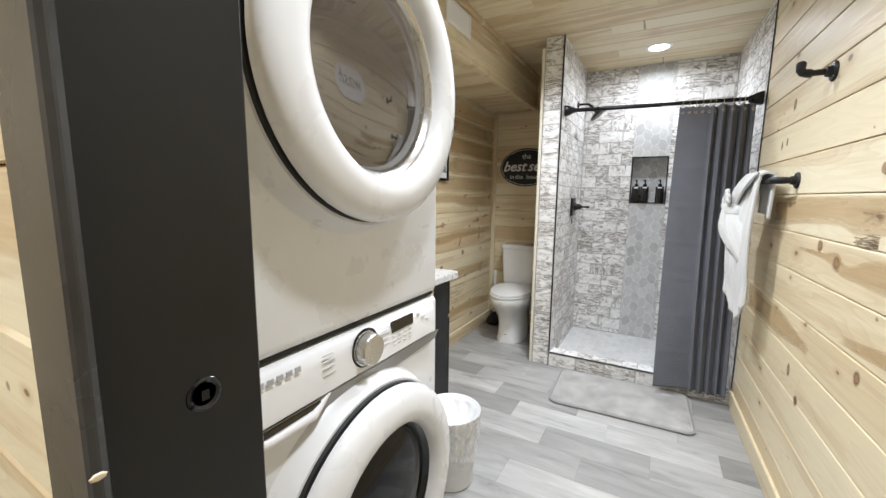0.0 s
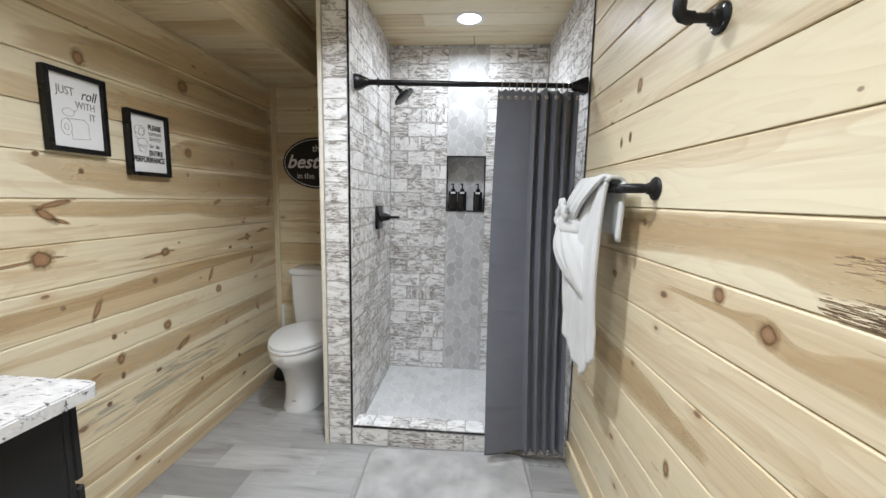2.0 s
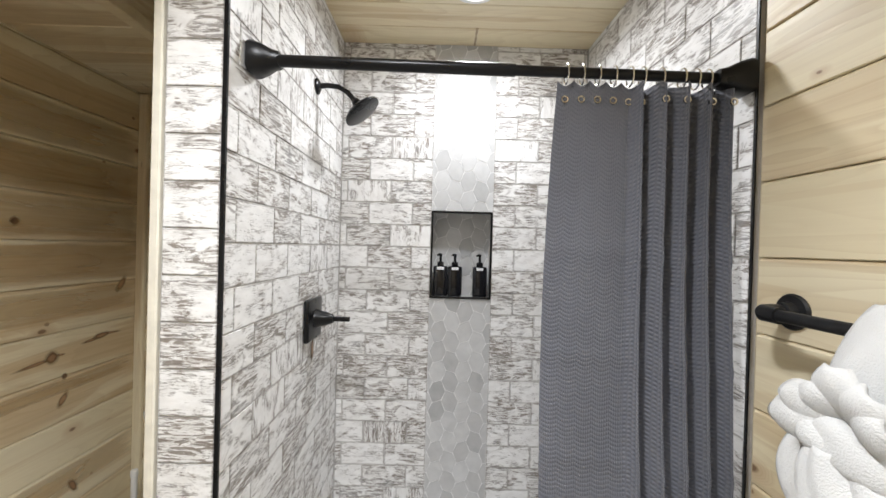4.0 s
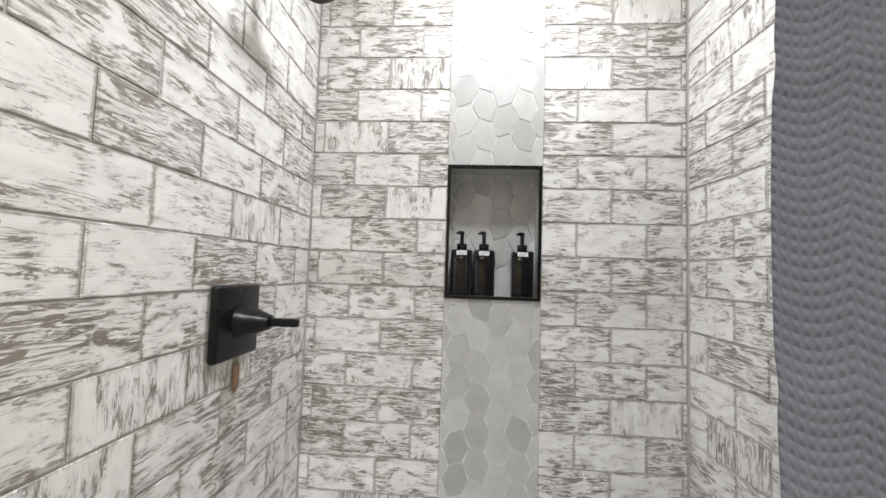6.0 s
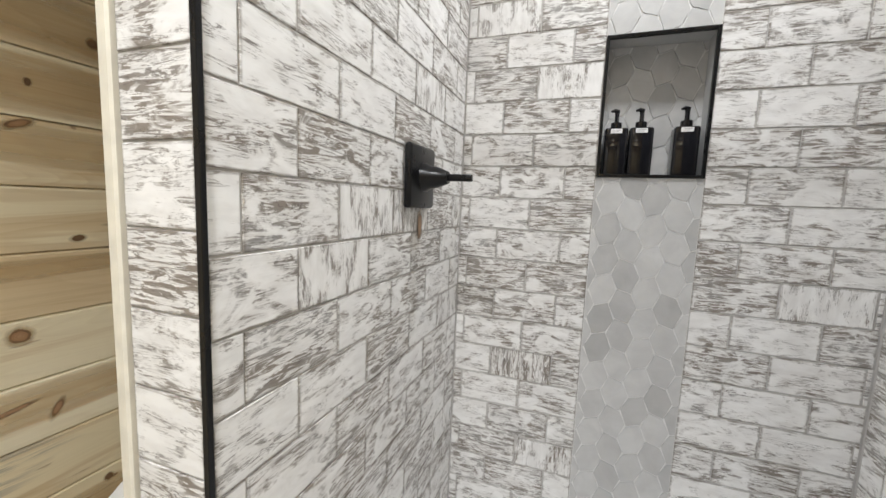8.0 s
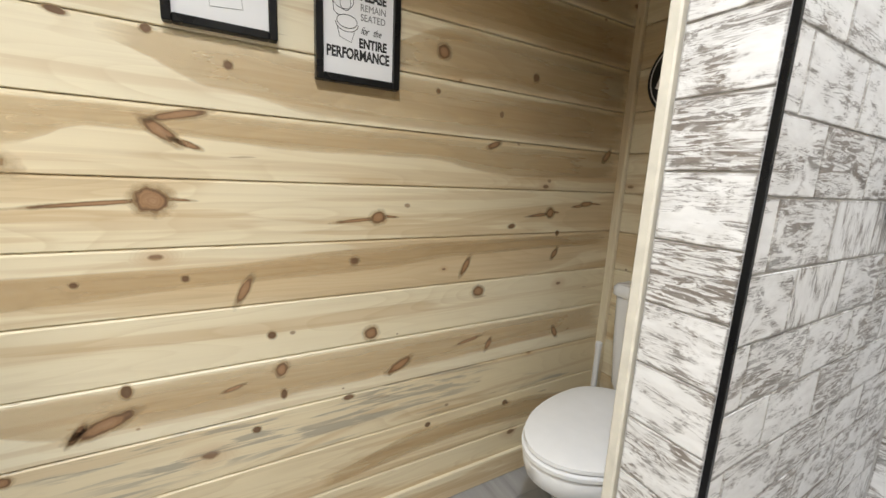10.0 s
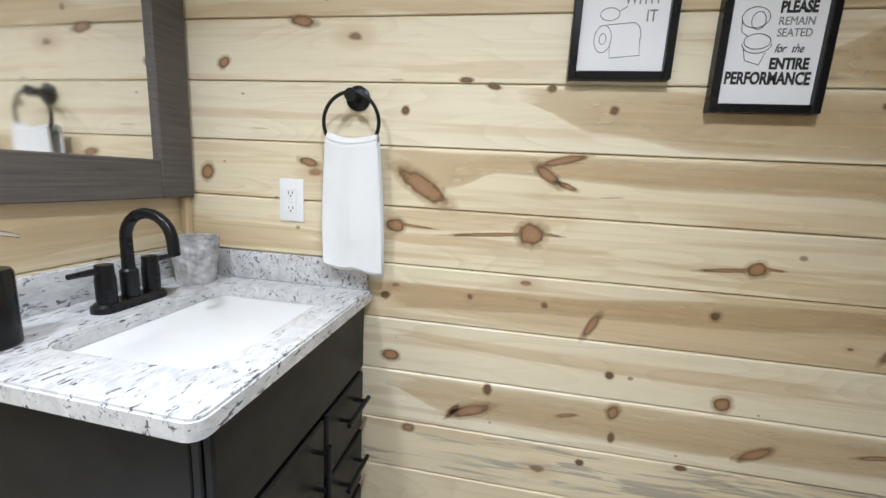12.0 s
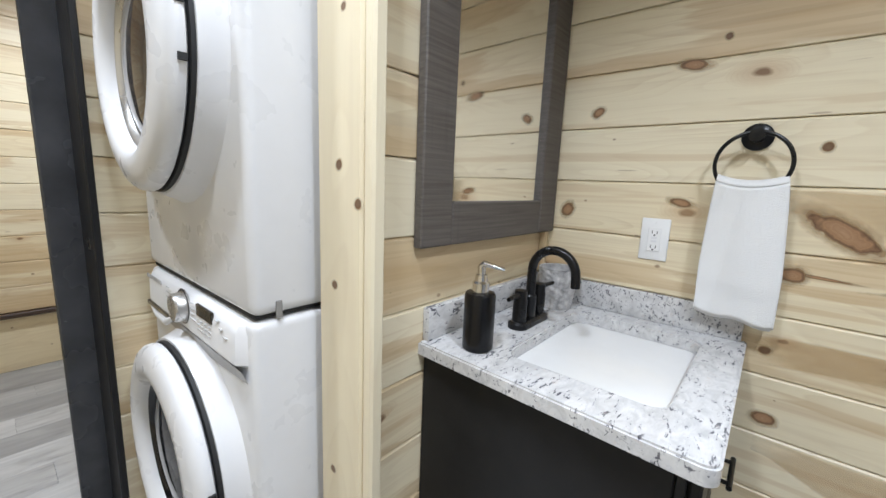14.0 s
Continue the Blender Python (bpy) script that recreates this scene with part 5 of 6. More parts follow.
def body_box(z0, z1, b=0.018):
    return box(-0.343, 0.343, 0.0, 0.79, z0, z1, b, 4)


def porthole(parent, cz, glass, rubber_r=0.304):
    """Round loading door: dark gasket gap, thick white ring, domed glass."""
    turn = pose(0, 0, cz, 90, 0, 0)
    lift = pose(0, 0.004, cz, 90, 0, 0)
    soften(part("door_collar", lathe([(0.306, -0.001), (0.301, 0.006), (0.296, 0.017), (0.290, 0.031), (0.2855, 0.044), (0.250, 0.046)], 72, turn, close=False), ENAMEL, parent), 50)
    soften(part("gasket", lathe([(0.2815, 0.040), (0.2790, 0.056), (0.250, 0.059)], 72, lift, close=False), RUBBER, parent, "black gasket gap"))
    door = soften(part("door", lathe([(0.258, 0.059), (0.272, 0.059), (0.278, 0.063), (0.2795, 0.070), (0.277, 0.081), (0.268, 0.091), (0.250, 0.098), (0.230, 0.103), (0.212, 0.103), (0.199, 0.096), (0.191, 0.080), (0.187, 0.060)], 72, lift, close=False), ENAMEL, parent, "round white loading door"), 40)
    soften(part("inner_ring", lathe([(0.190, 0.072), (0.184, 0.068), (0.178, 0.057), (0.174, 0.056)], 64, lift, close=False), SILVER if glass is DRYGLASS else GLOSSBLACK, door))
    soften(part("glass", lathe([(0.183, 0.055), (0.165, 0.064), (0.12, 0.074), (0.06, 0.080), (0.0, 0.082)], 64, lift, close=False), glass, door, "dark curved glass"))
    for dz in (0.045, -0.045):
        part("hinge_gap", box(0.268, 0.2802, -0.073, -0.059, cz - 0.006 + dz, cz + 0.006 + dz), RUBBER, door)
    return door


washer = appliance("washing_machine", 0.0, "white front-loading washing machine with silver dial")
soften(part("cabinet", body_box(0.025, 0.953), ENAMEL, washer))
for sx in (-0.29, 0.29):
    for sy in (0.06, 0.72):
        part("foot", lathe([(0.022, 0.0), (0.024, 0.008), (0.018, 0.026)], 16, pose(sx, sy, 0)), RUBBER, washer)


def panel_ring(z, y, half):
    pts = []
    for k in range(25):
        t = -1 + 2 * k / 24
        edge = max(0.0, abs(t) - 0.9) / 0.1
        pts.append((half * t, y + 0.022 * edge ** 2, z))
    return pts + [(half, 0.05, z), (-half, 0.05, z)]


soften(part("control_panel", loft([panel_ring(0.856, -0.012, 0.318), panel_ring(0.862, -0.018, 0.322), panel_ring(0.922, -0.016, 0.325), panel_ring(0.942, -0.008, 0.325), panel_ring(0.950, 0.004, 0.322)]), PANEL, washer, "white control panel"), 35)


def swoosh(u, v):
    x = -0.322 + 0.644 * u
    lo = 0.815 + 0.012 * abs(2 * u - 1) ** 2
    return (x, -0.004 - 0.012 * v, lo + (0.857 - lo) * v)


soften(part("grey_band", sheet(swoosh, 40, 5), GREYTRIM, washer, "satin grey trim band under the panel"))
soften(part("drawer_grip", sweep([(-0.335, -0.006, 0.838), (-0.24, -0.014, 0.83), (-0.15, -0.016, 0.832), (-0.105, -0.012, 0.856)], [0.006, 0.009, 0.01, 0.004], 12), PANEL, washer, "detergent drawer grip"))
part("drawer_slot", box(-0.333, -0.13, -0.017, -0.005, 0.840, 0.853, 0.002), DISPLAY, washer, "dark slot above the drawer grip")
knob = soften(part("dial", lathe([(0.041, 0.012), (0.041, 0.016), (0.036, 0.018), (0.035, 0.036), (0.032, 0.041), (0.0, 0.043)], 48, pose(0.0, 0, 0.912, 90, 0, 0)), SILVER, washer, "round silver selector dial"))
soften(part("dial_ring", lathe([(0.036, 0.017), (0.0425, 0.018), (0.044, 0.0165)], 48, pose(0, 0, 0.912, 90, 0, 0), close=False), BLACK, knob))
part("display", box(0.094, 0.184, -0.0185, -0.012, 0.915, 0.941, 0.0005), DISPLAY, washer, "dark display window")
for i in range(4):
    for s, x0 in ((-1, -0.125), (1, 0.052)):
        part("print_bar", box(x0, x0 + 0.026 + 0.006 * (i % 2), -0.0192, -0.017, 0.936 - 0.013 * i, 0.9372 - 0.013 * i), PRINT, washer)
for i in range(4):
    for j in range(3):
        part("print_bar", box(0.096 + 0.023 * i, 0.106 + 0.023 * i + 0.003 * (j % 2), -0.0192, -0.017, 0.905 - 0.011 * j, 0.9065 - 0.011 * j), PRINT, washer)
for i in range(3):
    part("print_bar", box(0.205 + 0.022 * i, 0.219 + 0.022 * i, -0.0192, -0.014, 0.932 - 0.013 * i, 0.9335 - 0.013 * i), PRINT, washer)
for i in range(7):
    part("logo_bar", box(-0.300 + 0.0185 * i, -0.300 + 0.0185 * i + 0.0125, -0.0192, -0.0165, 0.930, 0.941, 0.0005), plain("silver_print", (0.42, 0.42, 0.42), 0.3) if "silver_print" not in bpy.data.materials else bpy.data.materials["silver_print"], washer, "silver lettering bar")
porthole(washer, 0.54, WASHGLASS)

dryer = appliance("tumble_dryer", 0.957, "white tumble dryer stacked on the washing machine")
soften(part("cabinet", body_box(0.006, 0.985, 0.022), ENAMEL, dryer))
part("stacking_pad", box(-0.33, 0.33, 0.01, 0.77, 0.0, 0.008), RUBBER, dryer, "dark seam between the machines")
part("bracket", box(0.3425, 0.346, 0.045, 0.058, 0.0, 0.035, 0.001), GREYTRIM, dryer, "small grey stacking bracket")
porthole(dryer, 1.467 - 0.957, DRYGLASS)

# ---- duct vent ----
vent = thing("air_vent", pose(SOX, 2.15, 2.205, 0, 0, 90), "white louvred air register on the soffit", "air vent")
for b in (box(-0.15, -0.13, -0.008, 0, -0.065, 0.065, 0.002), box(0.13, 0.15, -0.008, 0, -0.065, 0.065, 0.002), box(-0.13, 0.13, -0.008, 0, -0.065, -0.045, 0.002), box(-0.13, 0.13, -0.008, 0, 0.045, 0.065, 0.002)):
    part("frame_rail", b, PLASTIC, vent)
part("backing", box(-0.13, 0.13, -0.001, -0.0005, -0.045, 0.045), GREYTRIM, vent)
for i in range(7):
    s = part("slat", box(-0.129, 0.129, -0.006, 0.0, -0.0065, 0.0065, 0.001), PLASTIC, vent)
    s.matrix_basis = pose(0, -0.001, -0.038 + 0.0127 * i, 35, 0, 0)

# ---- things on the right wall ----
def pipe_flange(m):
    b = lathe([(0.033, 0.0), (0.034, 0.004), (0.031, 0.008), (0.019, 0.010), (0.017, 0.024), (0.0135, 0.026), (0.0, 0.026)], 32, m)
    return b


hook = thing("pipe_hook", on_right(2.02, 1.687), "black iron pipe hook screwed to pine wall", "hook")
soften(part("flange", pipe_flange(pose(0, 0, 0, 90, 0, 0)), IRON, hook))
for k in range(4):
    a = radians(45 + 90 * k)
    soften(part("screw", lathe([(0.0, 0.0025), (0.0035, 0.002), (0.0045, 0.0)], 12, pose(0.025 * math.cos(a), -0.0075, 0.025 * math.sin(a), 90, 0, 0)), CHROME, hook))
soften(part("nipple", sweep([(0, -0.02, 0), (0, -0.075, 0)], 0.0105, 16), IRON, hook))
soften(part("elbow", sweep([(0, -0.063, 0), (0, -0.072, 0), (0, -0.086, 0.004), (0, -0.093, 0.014), (0, -0.093, 0.026), (0, -0.093, 0.036)], [0.0145, 0.0145, 0.0140, 0.0140, 0.0145, 0.0145], 16), IRON, hook))
soften(part("plug", lathe([(0.012, 0.035), (0.012, 0.040), (0.008, 0.043), (0, 0.043)], 16, pose(0, -0.093, 0)), IRON, hook))

BY0, BY1, BZ, BX = 2.245, 2.82, 1.322, 0.075
bar = thing("towel_bar", on_right(BY0, BZ), "black iron pipe towel bar on pine wall", "towel bar")
dy = BY1 - BY0
soften(part("flange", pipe_flange(pose(0, 0, 0, 90, 0, 0)), IRON, bar))
soften(part("flange", pipe_flange(pose(-dy, 0, 0, 90, 0, 0)), IRON, bar))
for x0, s in ((0.0, -1), (-dy, 1)):
    soften(part("elbow", sweep([(x0, -0.022, 0), (x0, -0.045, 0), (x0 + s * 0.008, -0.064, 0), (x0 + s * 0.02, -BX, 0), (x0 + s * 0.05, -BX, 0)], [0.0125, 0.0145, 0.0145, 0.0145, 0.0145], 16), IRON, bar))
soften(part("pipe", sweep([(-0.045, -BX, 0), (-dy + 0.045, -BX, 0)], 0.0105, 16), IRON, bar))
soften(part("coupling", sweep([(-0.075, -BX, 0), (-0.105, -BX, 0)], 0.0135, 16), IRON, bar))

robe = thing("draped_bath_towel", on_right(2.48, BZ), "white bath towel knotted and draped over the pipe bar", "towel")


def fall(u, v):
    """Long front fall, folds running down, narrowing to an uneven hem."""
    s = (u - 0.5) * 2
    w = 0.118 - 0.022 * v
    x = 0.006 + s * w + 0.004 * v
    fold = 0.014 * math.sin(4.2 * s + 1.0 + 1.2 * v) + 0.011 * math.sin(10 * s + 2.5 * v) + 0.005 * math.sin(19 * s + 1.5 * math.sin(4 * v))
    drop = 0.700 - 0.11 * abs(s - 0.1) ** 1.3 - 0.05 * math.exp(-((s - 0.62) / 0.1) ** 2)
    y = -BX - 0.020 - 0.016 * math.sin(math.pi * min(1, v * 1.2)) ** 0.7 - 0.008 * (1 - u) * min(1, v * 2.5) + fold * (0.20 + 0.30 * v)
    return (x, y + 0.20 * (x - 0.10) * min(1.0, v * 2.5), 0.024 - drop * v)


def saddle(u, v):
    s = (u - 0.5) * 2
    a = math.pi * v
    x = 0.0 + s * 0.128
    return (x, -BX - 0.022 * math.cos(a) + 0.004 * math.sin(5 * s) * math.cos(a), 0.024 + (0.020 + 0.006 * math.sin(4 * s + 1)) * math.sin(a))


def rear(u, v):
    s = (u - 0.5) * 2
    return (0.025 + s * 0.125, -BX + 0.024 + 0.010 * math.sin(5 * s) * v, 0.024 - (0.17 + 0.02 * s) * v)


for nm, fn, nu, nv in (("front_fall", fall, 80, 44), ("fold_over_bar", saddle, 40, 10), ("rear_fall", rear, 30, 14)):
    thicken(part(nm, sheet(fn, nu, nv), TERRY, robe, smooth=True), 0.011)


def pouch(u, v):
    """Gathered loop hanging from the knot to a low corner."""
    s = (u - 0.5) * 2
    w = 0.050 + 0.052 * math.sin(math.pi * min(1.0, v * 0.95 + 0.03))
    if v > 0.86:
        w *= math.sqrt(max(0.0, 1 - ((v - 0.86) / 0.14) ** 2)) * 0.75 + 0.25
    x = -0.098 + 0.128 * v ** 1.5 + s * w
    pleat = 0.006 * math.sin(8 * s + 2.5 * v) * (1 - 0.6 * v) + 0.003 * math.sin(15 * s - 3 * v)
    y = -BX - 0.046 - 0.046 * math.cos(s * 1.5) * math.sin(math.pi * min(1.0, 0.22 + 0.72 * v)) + pleat
    return (x, y + 0.25 * (x - 0.02), -0.135 - 0.235 * v - 0.028 * s * v)


thicken(part("gathered_loop", sheet(pouch, 36, 40), TERRY, robe, smooth=True), 0.014)


def swag(u, v):
    """Broad swath from the bar, gathering down to the knot."""
    s = (u - 0.5) * 2
    k = v ** 0.95
    x = (-0.122 + 0.242 * u) * (1 - k) + (-0.150 + 0.082 * u) * k
    fold = 0.006 * math.sin(5 * s + 2 * v) * v + 0.004 * math.sin(11 * s - v) * v
    y = -BX - 0.028 - 0.042 * math.sin(1.5 * v) - 0.010 * math.cos(s * 1.5) * (0.4 + v) + fold
    z = 0.040 - (0.140 + 0.020 * u) * v ** 1.15 + 0.012 * math.sin(math.pi * v) * (1 - u)
    return (x, y, z)


thicken(part("sash", sheet(swag, 30, 26), TERRY, robe, smooth=True), 0.013)
kx, ky, kz = -0.098, -BX - 0.068, -0.122
soften(part("knot", loft([[(kx + dx + r * 1.1 * math.cos(a) * (1 + 0.1 * math.sin(3 * a + dx * 50)), ky + r * 0.75 * math.sin(a), kz - 0.01 * math.cos(a) + dz) for a in [2 * math.pi * k / 20 for k in range(20)]]
      for r, dx, dz in ((0.020, 0.0, -0.040), (0.052, 0.004, -0.034), (0.064, 0.002, -0.020), (0.058, 0.003, -0.006), (0.060, 0.0, 0.010), (0.046, -0.003, 0.026), (0.014, 0.0, 0.034))]), TERRY, robe), 80)
for k in range(7):
    a = radians(25 + 34 * k)
    ln_ = 0.046 + 0.014 * (k % 3)

    def petal(u, v, a=a, ln_=ln_):
        s = (u - 0.5) * 2
        r = 0.012 + ln_ * v
        w = 0.030 * math.sin(math.pi * (0.2 + 0.65 * v))
        return (kx + r * math.cos(a) - s * w * math.sin(a), ky - 0.026 - 0.020 * math.sin(2.2 * v) + 0.012 * s * s, kz + 0.022 + r * math.sin(a) * 0.8 + s * w * math.cos(a))
    thicken(part("knot_frill", sheet(petal, 8, 8), TERRY, robe, smooth=True), 0.008)

peg = thing("wooden_peg", on_right(1.56, 1.327), "short round pine peg in the boarded wall", "peg")
soften(part("dowel", lathe([(0.0, 0.014), (0.015, 0.014), (0.0175, 0.011), (0.0175, 0.0)], 28, pose(0, 0, 0, 90, 0, 0)), plain("brown_end_grain", (0.36, 0.24, 0.13), 0.5, vary=0.35, scale=90), peg))
# Flat brown ring painted as the peg's shadow on the board.
soften(part("shadow_ring", lathe([(0.0175, 0.0006), (0.021, 0.0)], 28, pose(0, 0, 0, 90, 0, 0), close=False), KNOT, peg))

plaque = thing("wash_sign", on_right(1.30, 1.66), "white shaped wall plaque with grey script lettering", "sign")


def plaque_outline(k):
    base = [(-0.25, 0.0), (-0.235, 0.06), (-0.195, 0.085), (-0.19, 0.115), (-0.15, 0.12), (-0.145, 0.14), (0.145, 0.14), (0.15, 0.12), (0.19, 0.115), (0.195, 0.085), (0.235, 0.06), (0.25, 0.0),
            (0.235, -0.06), (0.195, -0.085), (0.19, -0.115), (0.15, -0.12), (0.145, -0.14), (-0.145, -0.14), (-0.15, -0.12), (-0.19, -0.115), (-0.195, -0.085), (-0.235, -0.06)]
    return [(x * k, z * k) for x, z in base]


part("board", loft([[(x, 0, z) for x, z in plaque_outline(0.99)], [(x, -0.012, z) for x, z in plaque_outline(1.0)], [(x, -0.014, z) for x, z in plaque_outline(0.99)]]), PAPER, plaque)
part("border_line", sweep([(x, -0.0142, z) for x, z in plaque_outline(0.93)], 0.0009, 4, closed=True), GREYINK, plaque)
letters("lettering", "wash", 0.17, GREYINK, plaque, pose(-0.02, -0.0145, 0.02) @ FACE, shear=0.45)

# scorched saw marks on one board
marks = thing("saw_burn", on_right(1.62, 1.165), "dark scorched saw marks across one pine board", "stain", kind="structure")
rs = random.Random(5)
for i in range(190):
    low = i % 3 != 0
    z = rs.triangular(-0.056, -0.012, -0.044) if low else rs.triangular(0.012, 0.054, 0.040)
    edge_ = 0.062 + 0.12 * z
    ln_ = rs.uniform(0.010, 0.055) if low else rs.uniform(0.006, 0.035)
    x = min(edge_ - ln_, rs.uniform(-0.085, 0.06) if low else rs.triangular(-0.07, 0.06, 0.05))
    part("scorch_line", box(x, x + ln_, -0.0004, 0.0002, z, z + rs.uniform(0.0005, 0.0014)), STAIN, marks)


# ---- large knots of the boards ----
def knot(wall, m, rx, rz):
    m = (wall.matrix_basis.inverted() @ m)
    b = bmesh.new()
    ring_ = [b.verts.new((rx * 2 * math.cos(2 * math.pi * k / 20), 0, rz * 2 * math.sin(2 * math.pi * k / 20))) for k in range(20)]
    b.faces.new(ring_)
    ob = part("knot", b, KNOT if max(rx, rz) > 0.0135 else PIN_KNOT, wall)
    ob.matrix_basis = m
    return ob


def eased(stops, y):
    """Height of an edge at y, eased between its stops."""
    for (y0, z0), (y1, z1) in zip(stops, stops[1:]):
        if y <= y1:
            t = max(0.0, (y - y0) / (y1 - y0))
            return z0 + (z1 - z0) * t * t * (3 - 2 * t)
    return stops[-1][1]


def heart_shade_band(wall, face, low, high):
    """A band of heartwood, high up also of painted shade, in one board, between two eased edges."""
    y0, y1 = low[0][0], low[-1][0]
    b = sheet(lambda u, v: (face(y0 + (y1 - y0) * u), y0 + (y1 - y0) * u, eased(low, y0 + (y1 - y0) * u) * (1 - v) + eased(high, y0 + (y1 - y0) * u) * v), 60, 2, (1.0, 1.0))
    b.transform(wall.matrix_basis.inverted())
    ob = part("heartwood_band", b, HEART_SHADE, wall)
    return ob


def west_face(y):
    return XL + 0.0002


def east_face(y):
    return east(y) - 0.0003


for low_, high_ in (
    (((1.80, 1.205), (2.00, 1.155), (2.12, 1.20), (2.53, 1.180), (2.87, 1.183), (3.13, 1.147), (3.40, 1.148), (3.72, 1.160)), ((1.80, 1.249), (3.72, 1.249))),
    (((1.82, 0.825), (2.03, 0.839), (2.30, 0.855), (2.66, 0.862), (3.00, 0.887), (3.37, 0.895), (3.72, 0.894)), ((1.82, 0.907), (2.30, 0.906), (2.65, 0.930), (3.00, 0.940), (3.72, 0.944))),
    (((1.85, 0.600), (2.03, 0.537), (2.30, 0.532), (2.63, 0.526), (3.16, 0.540), (3.72, 0.548)), ((1.85, 0.639), (3.72, 0.639))),
    # The next four bands also paint in the shade high on this wall.
    (((2.15, 1.370), (2.35, 1.300), (2.60, 1.263), (3.72, 1.263)), ((2.15, 1.402), (3.72, 1.402))),
    (((2.70, 1.415), (3.72, 1.415)), ((2.70, 1.470), (2.95, 1.554), (3.72, 1.554))),
    (((2.40, 1.600), (2.80, 1.568), (3.72, 1.568)), ((2.40, 1.707), (3.72, 1.707))),
    (((2.20, 1.720), (3.72, 1.720)), ((2.20, 1.800), (2.60, 1.859), (3.72, 1.859))),
    (((2.55, 0.205), (3.00, 0.230), (3.72, 0.200)), ((2.55, 0.245), (2.90, 0.305), (3.30, 0.310), (3.72, 0.260))),
):
    heart_shade_band(wall_west, west_face, low_, high_)
for low_, high_ in (
    (((1.30, 1.000), (1.55, 1.000), (1.72, 1.006), (1.90, 1.045), (2.15, 1.050)), ((1.30, 1.102), (1.55, 1.088), (1.72, 1.050), (1.80, 1.080), (1.90, 1.066), (2.15, 1.064))),
    (((1.42, 1.150), (1.70, 1.140), (1.80, 1.160), (2.60, 1.120)), ((1.42, 1.257), (2.60, 1.257))),
    (((1.90, 0.690), (2.30, 0.660), (2.80, 0.655)), ((1.90, 0.730), (2.30, 0.780), (2.80, 0.790))),
    (((0.60, 0.820), (1.20, 0.840), (1.70, 0.815)), ((0.60, 0.890), (1.20, 0.905), (1.70, 0.845))),
):
    heart_shade_band(wall_east, east_face, low_, high_)

WEST_KNOTS = (  # along the wall, height, half length, half height, tilt
    (1.932, 1.161, 0.062, 0.019, 32), (2.240, 1.203, 0.030, 0.010, 38), (2.275, 1.240, 0.040, 0.007, -14), (2.285, 1.180, 0.020, 0.005, 20),
    (2.382, 0.840, 0.030, 0.008, -62), (3.023, 0.854, 0.026, 0.008, -62), (3.415, 0.875, 0.018, 0.008, -55),
    (2.216, 1.058, 0.026, 0.022, 0), (2.724, 1.016, 0.017, 0.014, 0), (3.375, 1.026, 0.015, 0.014, 0), (1.864, 1.055, 0.019, 0.015, 0),
    (3.558, 1.058, 0.022, 0.007, -4), (3.202, 0.981, 0.012, 0.006, -6), (3.419, 0.951, 0.007, 0.007, 0),
    (3.080, 0.763, 0.016, 0.014, 0), (2.708, 0.675, 0.016, 0.015, 0), (2.440, 0.713, 0.008, 0.008, 0), (1.861, 0.690, 0.018, 0.013, 0),
    (2.137, 0.628, 0.008, 0.013, 0), (2.461, 0.613, 0.012, 0.016, 20), (2.465, 0.542, 0.006, 0.011, 0), (2.095, 0.558, 0.046, 0.013, -20),
    (2.045, 0.548, 0.022, 0.006, -55), (2.801, 0.554, 0.032, 0.011, -28), (2.348, 0.585, 0.020, 0.004, -14), (3.054, 0.592, 0.036, 0.004, -10),
    (3.137, 0.562, 0.018, 0.007, -60), (3.457, 0.558, 0.020, 0.008, 60), (1.920, 0.476, 0.015, 0.009, 0), (2.396, 0.454, 0.008, 0.007, 0),
    (2.641, 0.485, 0.012, 0.006, 0), (2.909, 0.314, 0.007, 0.006, 0), (3.235, 0.310, 0.008, 0.007, 0), (1.881, 1.344, 0.008, 0.008, 0),
    (2.372, 1.355, 0.007, 0.007, 0), (2.095, 1.404, 0.013, 0.005, 10), (2.230, 1.401, 0.007, 0.006, 0), (2.911, 1.481, 0.017, 0.015, 0),
    (3.257, 1.466, 0.009, 0.009, 0), (3.106, 1.242, 0.020, 0.007, -22), (2.898, 1.375, 0.005, 0.005, 0), (3.128, 1.337, 0.005, 0.006, 0),
    (3.641, 1.242, 0.022, 0.009, -50), (2.028, 1.417, 0.012, 0.005, 0), (2.657, 0.896, 0.010, 0.009, 0), (1.841, 0.864, 0.010, 0.008, 0),
    (2.072, 0.882, 0.006, 0.005, 0), (2.263, 0.880, 0.006, 0.006, 0), (1.620, 1.207, 0.022, 0.008, 12), (1.314, 1.168, 0.014, 0.018, 30),
    (1.672, 1.607, 0.006, 0.006, 0), (1.380, 1.455, 0.014, 0.010, -30), (1.608, 1.552, 0.026, 0.010, 8), (2.400, 1.750, 0.015, 0.019, 0), (2.900, 1.790, 0.020, 0.020, 0),
)
for ky_, kz_, a_, b_, tilt_ in WEST_KNOTS:
    knot(wall_west, on_left(ky_, kz_, XL + 0.0006) @ pose(0, 0, 0, 0, tilt_, 0), a_, b_)
